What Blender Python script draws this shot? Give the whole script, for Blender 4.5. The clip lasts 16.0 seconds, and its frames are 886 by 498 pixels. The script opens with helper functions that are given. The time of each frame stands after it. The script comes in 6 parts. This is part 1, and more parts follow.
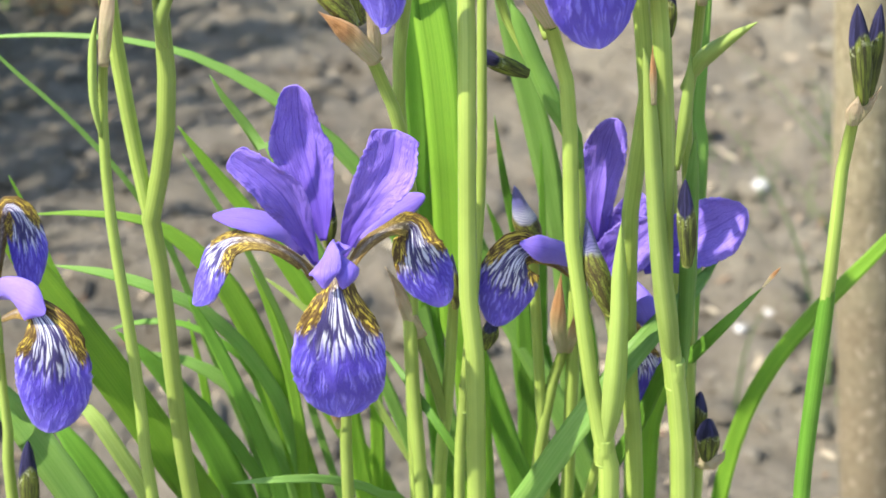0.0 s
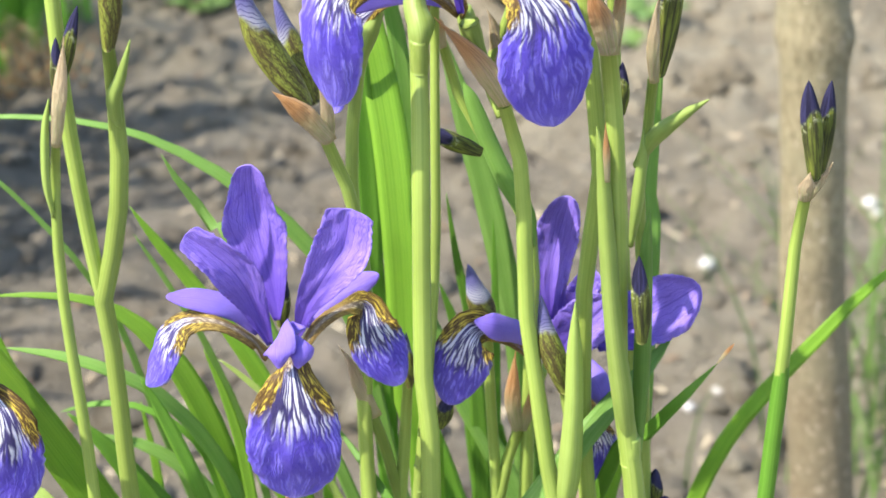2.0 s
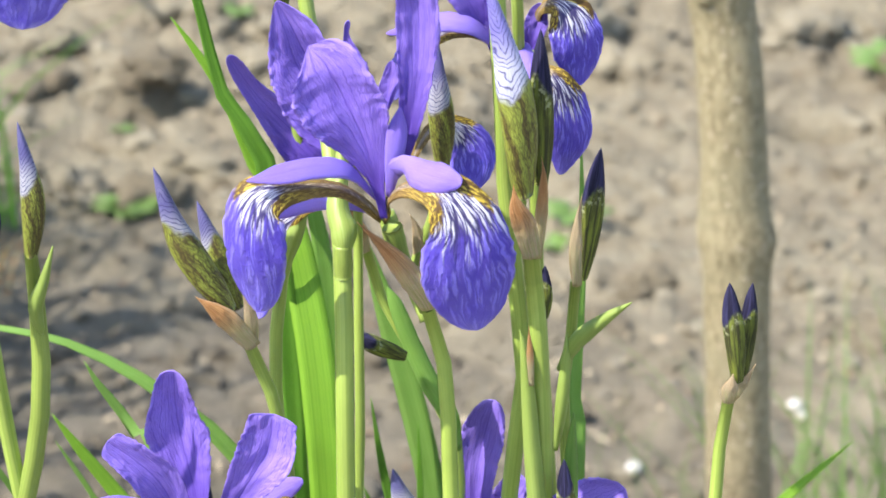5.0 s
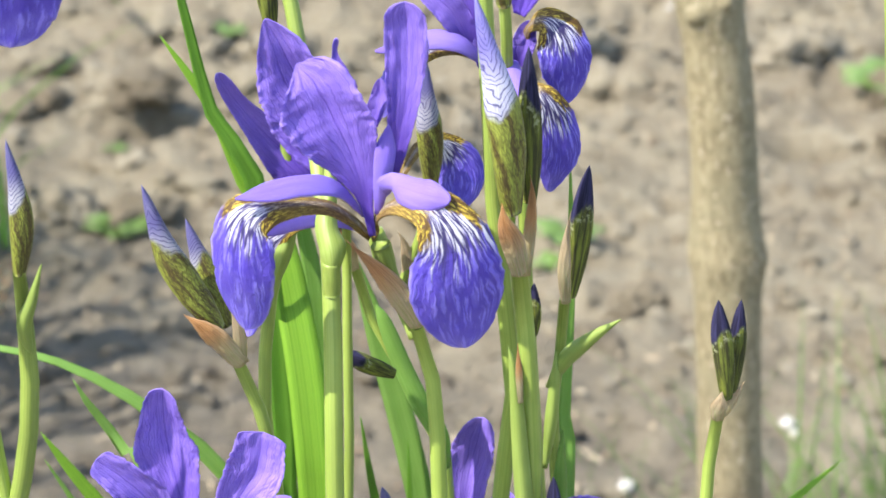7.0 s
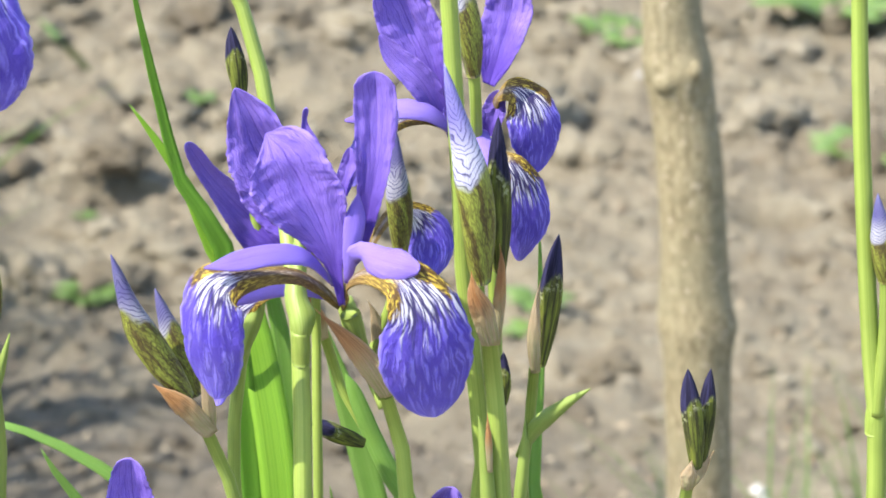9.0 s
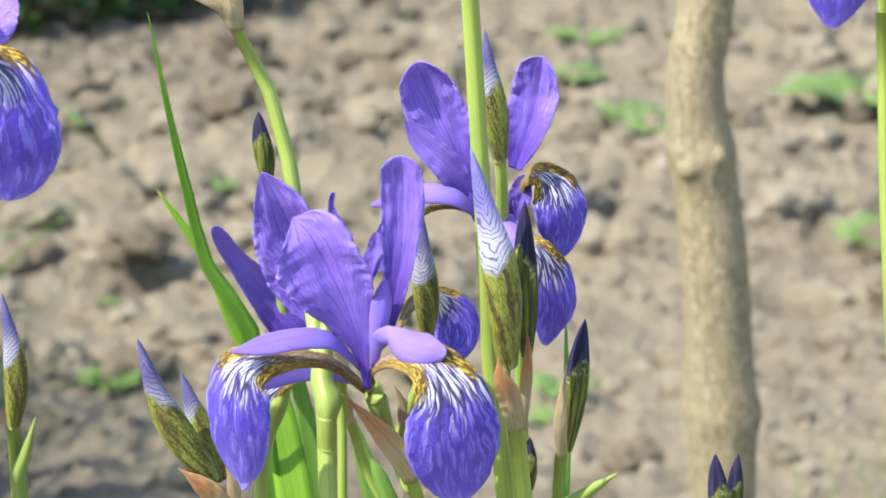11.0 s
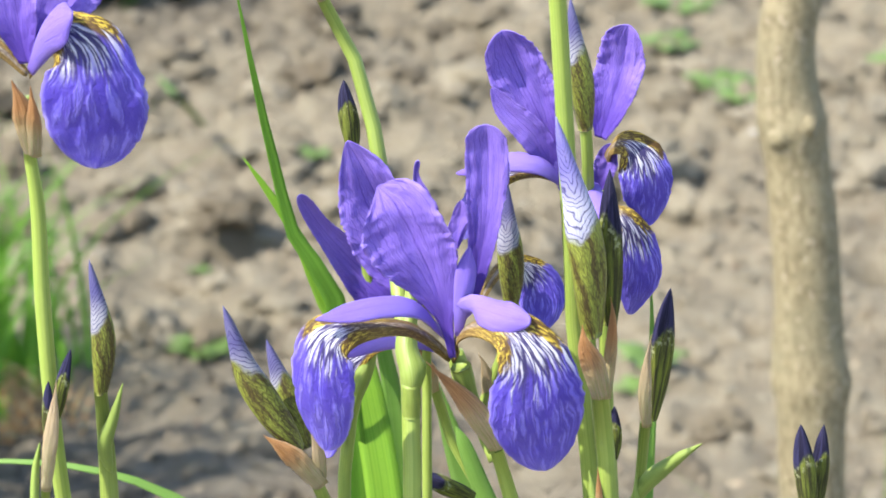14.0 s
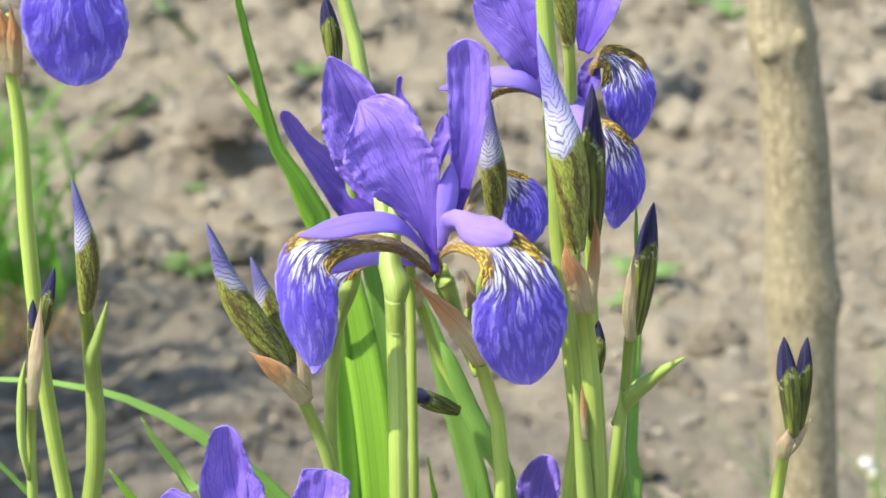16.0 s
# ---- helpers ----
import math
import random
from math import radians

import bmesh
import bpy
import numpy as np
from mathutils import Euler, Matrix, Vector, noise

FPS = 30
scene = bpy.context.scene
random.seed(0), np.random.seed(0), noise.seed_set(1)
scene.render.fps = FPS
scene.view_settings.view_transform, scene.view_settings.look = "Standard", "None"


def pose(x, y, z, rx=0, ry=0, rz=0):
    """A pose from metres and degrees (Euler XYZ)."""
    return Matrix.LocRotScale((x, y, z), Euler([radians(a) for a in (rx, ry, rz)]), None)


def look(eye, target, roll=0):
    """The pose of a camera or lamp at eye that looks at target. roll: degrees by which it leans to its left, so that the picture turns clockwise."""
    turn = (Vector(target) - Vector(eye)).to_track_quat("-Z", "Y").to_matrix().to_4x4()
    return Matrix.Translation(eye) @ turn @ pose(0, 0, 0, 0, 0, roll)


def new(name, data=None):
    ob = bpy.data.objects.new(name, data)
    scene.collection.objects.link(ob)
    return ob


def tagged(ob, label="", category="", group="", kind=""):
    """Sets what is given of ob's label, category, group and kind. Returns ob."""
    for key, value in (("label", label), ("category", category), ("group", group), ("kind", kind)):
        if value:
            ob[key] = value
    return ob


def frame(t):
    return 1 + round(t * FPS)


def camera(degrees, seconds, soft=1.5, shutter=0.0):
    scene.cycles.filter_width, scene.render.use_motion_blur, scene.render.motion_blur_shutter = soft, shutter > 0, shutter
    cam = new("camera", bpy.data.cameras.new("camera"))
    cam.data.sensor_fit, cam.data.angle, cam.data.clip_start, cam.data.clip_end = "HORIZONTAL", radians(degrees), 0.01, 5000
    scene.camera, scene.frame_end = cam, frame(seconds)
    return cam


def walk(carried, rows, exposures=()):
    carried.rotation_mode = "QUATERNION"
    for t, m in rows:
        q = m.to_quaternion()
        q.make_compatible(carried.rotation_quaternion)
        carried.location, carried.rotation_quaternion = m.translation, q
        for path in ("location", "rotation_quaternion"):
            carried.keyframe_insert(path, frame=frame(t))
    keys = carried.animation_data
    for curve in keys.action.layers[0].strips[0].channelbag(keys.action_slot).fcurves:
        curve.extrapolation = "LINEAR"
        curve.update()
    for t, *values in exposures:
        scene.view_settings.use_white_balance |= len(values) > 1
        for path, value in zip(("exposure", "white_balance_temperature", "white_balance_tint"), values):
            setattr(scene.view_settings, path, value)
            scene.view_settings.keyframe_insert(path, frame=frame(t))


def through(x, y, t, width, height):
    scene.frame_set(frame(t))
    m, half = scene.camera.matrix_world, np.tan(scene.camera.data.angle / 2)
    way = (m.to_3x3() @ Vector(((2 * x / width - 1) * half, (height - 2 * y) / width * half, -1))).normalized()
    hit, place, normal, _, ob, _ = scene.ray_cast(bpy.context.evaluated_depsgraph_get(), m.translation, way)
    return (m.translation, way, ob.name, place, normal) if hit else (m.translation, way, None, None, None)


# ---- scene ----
cam = camera(22, 16.0, soft=1.65)
cam.data.dof.use_dof = True
cam.data.dof.focus_distance = 0.61
cam.data.dof.aperture_fstop = 24


def turn(x, z, yaw, pitch, roll):
    """Tripod head: pan, tilt down and lean at almost one spot."""
    return pose(x, -0.556, z, 0, 0, yaw) @ pose(0, 0, 0, 90 - pitch) @ pose(0, 0, 0, 0, 0, roll)


walk(cam, [
    (0, turn(0.0020, 0.9263, 3.658, 29.175, -0.825)),
    (0.5, turn(0.0027, 0.9263, 3.513, 29.517, -0.805)),
    (1, turn(0.0031, 0.9263, 3.375, 29.475, -0.722)),
    (1.5, turn(0.0018, 0.9245, 2.470, 28.006, -0.605)),
    (2, turn(-0.0008, 0.9253, 2.040, 27.139, -0.493)),
    (2.5, turn(-0.0001, 0.9265, 1.626, 26.555, -0.457)),
    (3, turn(-0.0004, 0.9262, 1.187, 25.709, -0.391)),
    (3.5, turn(-0.0003, 0.9262, 0.845, 24.409, -0.286)),
    (4, turn(-0.0006, 0.9260, 0.481, 23.368, -0.115)),
    (4.5, turn(-0.0004, 0.9253, 0.171, 22.689, -0.011)),
    (5, turn(-0.0000, 0.9250, -0.003, 21.993, 0.000)),
    (5.2, turn(-0.0000, 0.9250, -0.045, 21.723, 0.000)),
    (7.3, turn(0.0013, 0.9245, -0.216, 21.476, -0.022)),
    (7.5, turn(0.0013, 0.9245, -0.245, 21.447, -0.022)),
    (8, turn(0.0011, 0.9245, -0.342, 21.416, 0.003)),
    (8.5, turn(0.0010, 0.9247, -0.614, 21.043, 0.108)),
    (9, turn(0.0013, 0.9251, -0.989, 19.824, 0.259)),
    (9.2, turn(0.0013, 0.9251, -1.174, 19.213, 0.259)),
    (11.3, turn(0.0000, 0.9242, 0.039, 17.552, 0.074)),
    (11.5, turn(0.0000, 0.9242, 0.522, 17.467, 0.074)),
    (12, turn(-0.0002, 0.9239, 1.037, 17.243, -0.088)),
    (12.5, turn(-0.0009, 0.9230, 1.463, 17.305, -0.228)),
    (13, turn(-0.0008, 0.9227, 1.631, 17.175, -0.274)),
    (13.5, turn(0.0003, 0.9227, 1.845, 17.277, -0.385)),
    (14, turn(0.0018, 0.9241, 2.012, 18.400, -0.451)),
    (14.5, turn(0.0033, 0.9252, 1.845, 18.935, -0.522)),
    (15, turn(0.0049, 0.9249, 1.747, 19.680, -0.617)),
    (15.5, turn(0.0056, 0.9243, 1.725, 20.122, -0.741)),
    (16, turn(0.0057, 0.9239, 1.990, 20.511, -0.852)),
], exposures=[(0, 1.31), (3, 1.31), (5, 1.28), (9, 1.28), (12, 1.22), (16, 1.25)])

# ---- daylight ----
world = bpy.data.worlds.new("sky")
scene.world = world
world.use_nodes = True
wn = world.node_tree.nodes
sky = wn.new("ShaderNodeTexSky")
sky.sky_type = "NISHITA"
sky.sun_disc = False
SUN_EL, SUN_AZ = radians(50), radians(-118)   # azimuth from +y, clockwise
sky.sun_elevation, sky.sun_rotation = SUN_EL, SUN_AZ
wn["Background"].inputs[1].default_value = 0.138
world.node_tree.links.new(sky.outputs[0], wn["Background"].inputs[0])
sun_way = Vector((math.sin(SUN_AZ) * math.cos(SUN_EL), math.cos(SUN_AZ) * math.cos(SUN_EL), math.sin(SUN_EL)))
sun = new("sun", bpy.data.lights.new("sun", "SUN"))
sun.data.energy, sun.data.angle, sun.data.color = 3.65, radians(0.55), (1.0, 0.945, 0.855)
sun.matrix_world = look(sun_way * 6, (0, 0, 0))

# ---- materials ----
U = 0.000147     # unit of width in the clump


class Shade:
    """A node material: short calls for the nodes that are used here."""

    def __init__(self, name):
        self.m = bpy.data.materials.new(name)
        self.m.use_nodes = True
        self.t = self.m.node_tree
        self.bsdf = self.t.nodes["Principled BSDF"]

    def put(self, a, b):
        if isinstance(a, bpy.types.NodeSocket):
            self.t.links.new(a, b)
        else:
            b.default_value = a

    def node(self, kind, **inputs):
        n = self.t.nodes.new(kind)
        for k, v in inputs.items():
            self.put(v, n.inputs[k.replace("_", " ")])
        return n

    def math(self, op, a, b=0.0, c=0.0):
        n = self.t.nodes.new("ShaderNodeMath")
        n.operation = op
        for i, v in enumerate((a, b, c)):
            self.put(v, n.inputs[i])
        return n.outputs[0]

    def step(self, x, lo, hi):
        n = self.t.nodes.new("ShaderNodeMapRange")
        n.interpolation_type = "SMOOTHSTEP"
        for k, v in (("Value", x), ("From Min", lo), ("From Max", hi)):
            self.put(v, n.inputs[k])
        return n.outputs[0]

    def ramp(self, x, *stops):
        n = self.t.nodes.new("ShaderNodeValToRGB")
        e = n.color_ramp.elements
        while len(e) < len(stops):
            e.new(0.5)
        for el, (p, c) in zip(e, stops):
            el.position, el.color = p, (*c, 1)
        self.put(x, n.inputs[0])
        return n.outputs[0]

    def mix(self, f, a, b):
        n = self.t.nodes.new("ShaderNodeMix")
        n.data_type = "RGBA"
        for k, v in ((0, f), (6, a), (7, b)):
            self.put((*v, 1) if isinstance(v, tuple) and len(v) == 3 else v, n.inputs[k])
        return n.outputs[2]

    def noise(self, vec, scale, detail=3.0, rough=0.55):
        n = self.node("ShaderNodeTexNoise", Scale=scale, Detail=detail, Roughness=rough)
        if vec is not None:
            self.put(vec, n.inputs["Vector"])
        return n.outputs[0]

    def uv(self):
        n = self.t.nodes.new("ShaderNodeUVMap")
        n.uv_map = "UVMap"
        s = self.node("ShaderNodeSeparateXYZ", Vector=n.outputs[0])
        return s.outputs[0], s.outputs[1]

    def vec(self, x, y, z=0.0):
        n = self.t.nodes.new("ShaderNodeCombineXYZ")
        for i, v in enumerate((x, y, z)):
            self.put(v, n.inputs[i])
        return n.outputs[0]

    def place(self):
        return self.t.nodes.new("ShaderNodeTexCoord").outputs["Object"]

    def world_place(self):
        return self.t.nodes.new("ShaderNodeNewGeometry").outputs["Position"]

    def island(self):
        return self.t.nodes.new("ShaderNodeNewGeometry").outputs["Random Per Island"]

    def random(self):
        return self.t.nodes.new("ShaderNodeObjectInfo").outputs["Random"]

    def done(self, color, rough=0.5, bump=None, strength=0.3, depth=0.001, through=0.0, spec=0.5, tint=None):
        b = self.bsdf
        self.put((*color, 1) if isinstance(color, tuple) else color, b.inputs["Base Color"])
        self.put(rough, b.inputs["Roughness"])
        b.inputs["Specular IOR Level"].default_value = spec
        if bump is not None:
            n = self.node("ShaderNodeBump", Strength=strength, Distance=depth, Height=bump)
            self.put(n.outputs[0], b.inputs["Normal"])
        if through:
            tr = self.t.nodes.new("ShaderNodeBsdfTranslucent")
            self.put((*color, 1) if isinstance(color, tuple) else color, tr.inputs[0])
            if bump is not None:
                self.put(n.outputs[0], tr.inputs["Normal"])
            mx = self.t.nodes.new("ShaderNodeMixShader")
            mx.inputs[0].default_value = through
            self.t.links.new(b.outputs[0], mx.inputs[1])
            self.t.links.new(tr.outputs[0], mx.inputs[2])
            self.t.links.new(mx.outputs[0], self.t.nodes["Material Output"].inputs[0])
        return self.m


def veins(s, u, v, count, wander=0.35, splay=0.6, root=0.0, thin=0.36):
    """Fine lines that fan out along a petal and fork twice towards its edge: 1 on a line."""
    seed = s.math("MULTIPLY", s.random(), 30)
    w = s.math("MULTIPLY", s.math("SUBTRACT", s.noise(s.vec(s.math("MULTIPLY", u, 6), s.math("MULTIPLY", v, 7), seed), 1.0, 4.0), 0.5), wander)
    reach = s.math("ADD", 1.0 - splay, s.math("MULTIPLY", s.math("MAXIMUM", s.math("SUBTRACT", v, root), 0.0), splay / (1.0 - root)))
    q = s.math("DIVIDE", s.math("SUBTRACT", u, 0.5), reach)
    fade = s.step(s.noise(s.vec(s.math("MULTIPLY", u, 22), s.math("MULTIPLY", v, 5), seed), 1.0, 3.0), 0.3, 0.6)
    a = s.math("ABSOLUTE", s.math("SINE", s.math("MULTIPLY", s.math("ADD", q, w), count * 1.571)))
    b = s.math("ABSOLUTE", s.math("SINE", s.math("MULTIPLY", s.math("ADD", q, s.math("MULTIPLY", w, 1.45)), count * 3.142)))
    d = s.math("ABSOLUTE", s.math("SINE", s.math("MULTIPLY", s.math("ADD", q, s.math("MULTIPLY", w, 1.9)), count * 6.283)))
    along = s.math("ADD", v, s.math("MULTIPLY", w, 1.5))
    la = s.math("SUBTRACT", 1.0, s.step(a, thin * 0.15, thin))
    lb = s.math("MULTIPLY", s.math("SUBTRACT", 1.0, s.step(b, 0.03, thin * 1.5)), s.step(along, root + 0.16, root + 0.3))
    ld = s.math("MULTIPLY", s.math("SUBTRACT", 1.0, s.step(d, 0.03, 0.6)), s.step(along, root + 0.34, root + 0.5))
    fine = s.math("MULTIPLY", s.math("MAXIMUM", s.math("MULTIPLY", lb, 0.85), s.math("MULTIPLY", ld, 0.6)), s.math("ADD", 0.35, s.math("MULTIPLY", fade, 0.65)))
    return s.math("MAXIMUM", la, fine)


def petal_material(name, light, dark, count=16, pale_base=False, ink=0.55):
    s = Shade(name)
    u, v = s.uv()
    seed = s.math("MULTIPLY", s.random(), 30)
    line = veins(s, u, v, count, 0.14, 0.45, 0.0, 0.22)
    silk = s.noise(s.vec(s.math("MULTIPLY", u, 40.0), s.math("MULTIPLY", v, 9.0), seed), 1.0, 5.0, 0.65)
    patch = s.noise(s.place(), 75.0, 4.0, 0.6)
    pale = tuple(min(0.95, 1.15 * a + 0.06) for a in light)
    c = s.mix(s.step(patch, 0.3, 0.72), light, tuple(0.62 * a + 0.38 * b for a, b in zip(light, dark)))
    c = s.mix(s.math("MULTIPLY", s.step(silk, 0.48, 0.72), 0.5), c, pale)
    c = s.mix(s.math("MULTIPLY", line, ink), c, dark)
    mid_rib = s.math("SUBTRACT", 1.0, s.step(s.math("ABSOLUTE", s.math("SUBTRACT", u, 0.5)), 0.004, 0.02))
    c = s.mix(s.math("MULTIPLY", mid_rib, 0.4), c, dark)
    # thin paler rim and deeper foot
    off = s.math("ABSOLUTE", s.math("SUBTRACT", s.math("MULTIPLY", u, 2.0), 1.0))
    wear = s.noise(s.vec(s.math("MULTIPLY", u, 3.0), s.math("MULTIPLY", v, 28.0), seed), 1.0, 4.0, 0.7)
    rim = s.math("MAXIMUM", s.step(off, 0.84, 1.0), s.step(v, 0.95, 1.0))
    c = s.mix(s.math("MULTIPLY", rim, s.step(wear, 0.35, 0.75)), c, pale)
    c = s.mix(s.math("MULTIPLY", s.math("SUBTRACT", 1.0, s.step(v, 0.08, 0.65)), 0.3 if pale_base else 0.8), c, dark)
    if pale_base:
        c = s.mix(s.math("MULTIPLY", s.math("MULTIPLY", s.step(v, 0.0, 0.3), s.math("SUBTRACT", 1.0, s.step(v, 0.45, 0.85))), 0.6), c, (0.35, 0.255, 0.82))
    # crimped margins: short folds that run out to the edge
    crimp = s.noise(s.vec(s.math("MULTIPLY", off, 3.0), s.math("SUBTRACT", s.math("MULTIPLY", v, 34.0), s.math("MULTIPLY", off, 9.0)), seed), 1.0, 3.0, 0.55)
    crimp = s.math("MULTIPLY", crimp, s.step(off, 0.25, 0.95))
    h = s.math("ADD", s.math("ADD", s.math("MULTIPLY", line, -0.6 * ink), s.math("MULTIPLY", silk, 0.7)), s.math("MULTIPLY", crimp, 0.4 if pale_base else 2.0))
    return s.done(c, 0.46, h, 0.5, 0.0009, through=0.26, spec=0.35)


STANDARD = petal_material("violet_standard", (0.35, 0.235, 0.81), (0.092, 0.04, 0.42), 13, ink=0.5)
STYLE = petal_material("lilac_style", (0.29, 0.195, 0.76), (0.20, 0.11, 0.60), 6, True, 0.3)


def net(s, x, y, z, lo, hi):
    """Joined-up lines round drawn-out cells: 1 on a line."""
    n = s.t.nodes.new("ShaderNodeTexVoronoi")
    n.feature = "DISTANCE_TO_EDGE"
    n.inputs["Scale"].default_value = 1.0
    s.put(s.vec(x, y, z), n.inputs["Vector"])
    return s.math("SUBTRACT", 1.0, s.step(n.outputs["Distance"], lo, hi))


def fall_material():
    s = Shade("veined_fall")
    u, v = s.uv()
    seed = s.math("MULTIPLY", s.random(), 30)
    x = s.math("SUBTRACT", s.math("MULTIPLY", u, 2.0), 1.0)
    off = s.math("ABSOLUTE", x)
    streak = s.math("SUBTRACT", s.noise(s.vec(s.math("MULTIPLY", u, 26.0), s.math("MULTIPLY", v, 2.4), seed), 1.0, 4.0, 0.6), 0.5)
    blot = s.math("SUBTRACT", s.noise(s.vec(s.math("MULTIPLY", u, 7.0), s.math("MULTIPLY", v, 8.0), seed), 1.0, 4.0, 0.6), 0.5)
    # lines that fan out from the throat, fork and bend away to the edge
    reach = s.math("ADD", 0.26, s.math("MULTIPLY", s.math("MAXIMUM", s.math("SUBTRACT", v, 0.3), 0.0), 1.06))
    q = s.math("ADD", s.math("DIVIDE", x, reach), s.math("MULTIPLY", blot, 0.4))
    bent = s.math("SUBTRACT", v, s.math("MULTIPLY", s.math("MULTIPLY", off, off), 0.22))
    web = net(s, s.math("MULTIPLY", q, 4.0), s.math("ADD", s.math("MULTIPLY", bent, 6.0), s.math("MULTIPLY", streak, 0.5)), seed, 0.07, 0.22)
    fine = net(s, s.math("MULTIPLY", q, 7.5), s.math("ADD", s.math("MULTIPLY", bent, 3.6), s.math("MULTIPLY", blot, 0.5)), s.math("ADD", seed, 7.0), 0.03, 0.2)
    fade = s.step(s.noise(s.vec(s.math("MULTIPLY", u, 9.0), s.math("MULTIPLY", v, 6.0), s.math("ADD", seed, 3.0)), 1.0, 2.0), 0.3, 0.62)
    line = s.math("MAXIMUM", web, s.math("MULTIPLY", s.math("MULTIPLY", fine, s.step(v, 0.5, 0.62)), s.math("ADD", 0.45, s.math("MULTIPLY", fade, 0.5))))
    blue = s.mix(s.step(s.noise(s.place(), 150.0, 3.0), 0.3, 0.7), (0.32, 0.265, 0.88), (0.215, 0.165, 0.82))
    blue = s.mix(s.math("MULTIPLY", s.step(streak, 0.0, 0.2), 0.3), blue, (0.35, 0.30, 0.88))
    blue = s.mix(s.math("MULTIPLY", line, s.math("SUBTRACT", 0.74, s.math("MULTIPLY", s.step(v, 0.75, 1.0), 0.3))), blue, (0.075, 0.04, 0.46))
    rim = s.math("MAXIMUM", s.step(off, 0.9, 1.0), s.step(v, 0.955, 1.0))
    blue = s.mix(s.math("MULTIPLY", rim, s.step(blot, -0.15, 0.2)), blue, (0.46, 0.40, 0.90))
    # white signal that runs out into short tongues between the lines
    white = s.mix(s.step(blot, -0.2, 0.25), (0.80, 0.79, 0.84), (0.60, 0.58, 0.80))
    white = s.mix(s.math("MULTIPLY", web, 0.95), white, (0.03, 0.018, 0.13))
    edge = s.math("ADD", s.math("ADD", s.math("ADD", v, s.math("MULTIPLY", s.math("MULTIPLY", off, off), 0.10)), s.math("MULTIPLY", streak, 0.42)), s.math("MULTIPLY", blot, 0.14))
    c = s.mix(s.step(edge, 0.53, 0.66), white, blue)
    # golden shoulders under a brown network; a greyer strip between them
    mesh = net(s, s.math("ADD", s.math("MULTIPLY", x, 4.6), s.math("MULTIPLY", blot, 2.0)), s.math("ADD", s.math("SUBTRACT", s.math("MULTIPLY", v, 40.0), s.math("MULTIPLY", s.math("MULTIPLY", off, off), 5.0)), s.math("MULTIPLY", streak, 2.5)), seed, 0.06, 0.34)
    ground = s.mix(s.step(v, 0.20, 0.40), (0.46, 0.32, 0.10), (0.74, 0.55, 0.075))
    ground = s.mix(s.math("MULTIPLY", s.math("SUBTRACT", 1.0, s.step(off, 0.12, 0.45)), 0.7), ground, (0.62, 0.55, 0.48))
    gold = s.mix(s.math("MULTIPLY", mesh, s.math("ADD", 0.62, s.math("MULTIPLY", s.step(v, 0.25, 0.4), 0.3))), ground, (0.07, 0.028, 0.018))
    lobe = s.math("SUBTRACT", s.math("SUBTRACT", v, s.math("MULTIPLY", s.step(off, 0.15, 0.8), 0.155)), s.math("MULTIPLY", s.math("ADD", streak, blot), 0.16))
    c = s.mix(s.step(lobe, 0.345, 0.385), gold, c)
    h = s.math("ADD", s.math("MULTIPLY", line, -0.8), s.noise(s.place(), 800.0, 2.0))
    return s.done(c, 0.52, h, 0.4, 0.0008, through=0.26, spec=0.3)


FALL = fall_material()


def green_material(name, a, b, through=0.0, stripes=22.0, rough=0.42):
    s = Shade(name)
    u, v = s.uv()
    ln = s.noise(s.vec(s.math("MULTIPLY", u, stripes), s.math("MULTIPLY", v, 1.5), s.math("MULTIPLY", s.random(), 20.0)), 1.0, 3.0, 0.6)
    big = s.noise(s.place(), 28.0, 3.0)
    c = s.mix(s.step(ln, 0.3, 0.7), a, b)
    c = s.mix(s.math("MULTIPLY", s.step(big, 0.4, 0.75), 0.45), c, tuple(0.6 * q for q in b))
    speck = s.step(s.noise(s.place(), 1500.0, 2.0), 0.68, 0.8)
    c = s.mix(s.math("MULTIPLY", speck, 0.2), c, (0.45, 0.45, 0.25))
    c2 = s.t.nodes.new("ShaderNodeHueSaturation")
    s.put(c, c2.inputs["Color"])
    s.put(s.math("ADD", 0.85, s.math("MULTIPLY", s.random(), 0.3)), c2.inputs["Value"])
    return s.done(c2.outputs[0], rough, ln, 0.25, 0.0005, through=through, spec=0.4)


STEM = green_material("iris_stem", (0.32, 0.405, 0.09), (0.235, 0.325, 0.057))
PALE = green_material("pale_sheath", (0.37, 0.47, 0.125), (0.285, 0.40, 0.078), 0.2)
BLADE = green_material("iris_blade", (0.30, 0.52, 0.055), (0.21, 0.42, 0.04), 0.45, 34.0)
BLADE_DEEP = green_material("iris_blade_deep", (0.20, 0.41, 0.05), (0.13, 0.31, 0.035), 0.4, 34.0)
BLADE_GREY = green_material("iris_blade_bloom", (0.29, 0.48, 0.12), (0.20, 0.40, 0.07), 0.38, 30.0)
# border's dark green also holds the dense shade among its leaves
BORDER = green_material("border_green", (0.055, 0.115, 0.02), (0.025, 0.06, 0.012), 0.25, 6.0)
GRASS = green_material("grass_green", (0.23, 0.35, 0.10), (0.16, 0.27, 0.07), 0.35, 6.0)


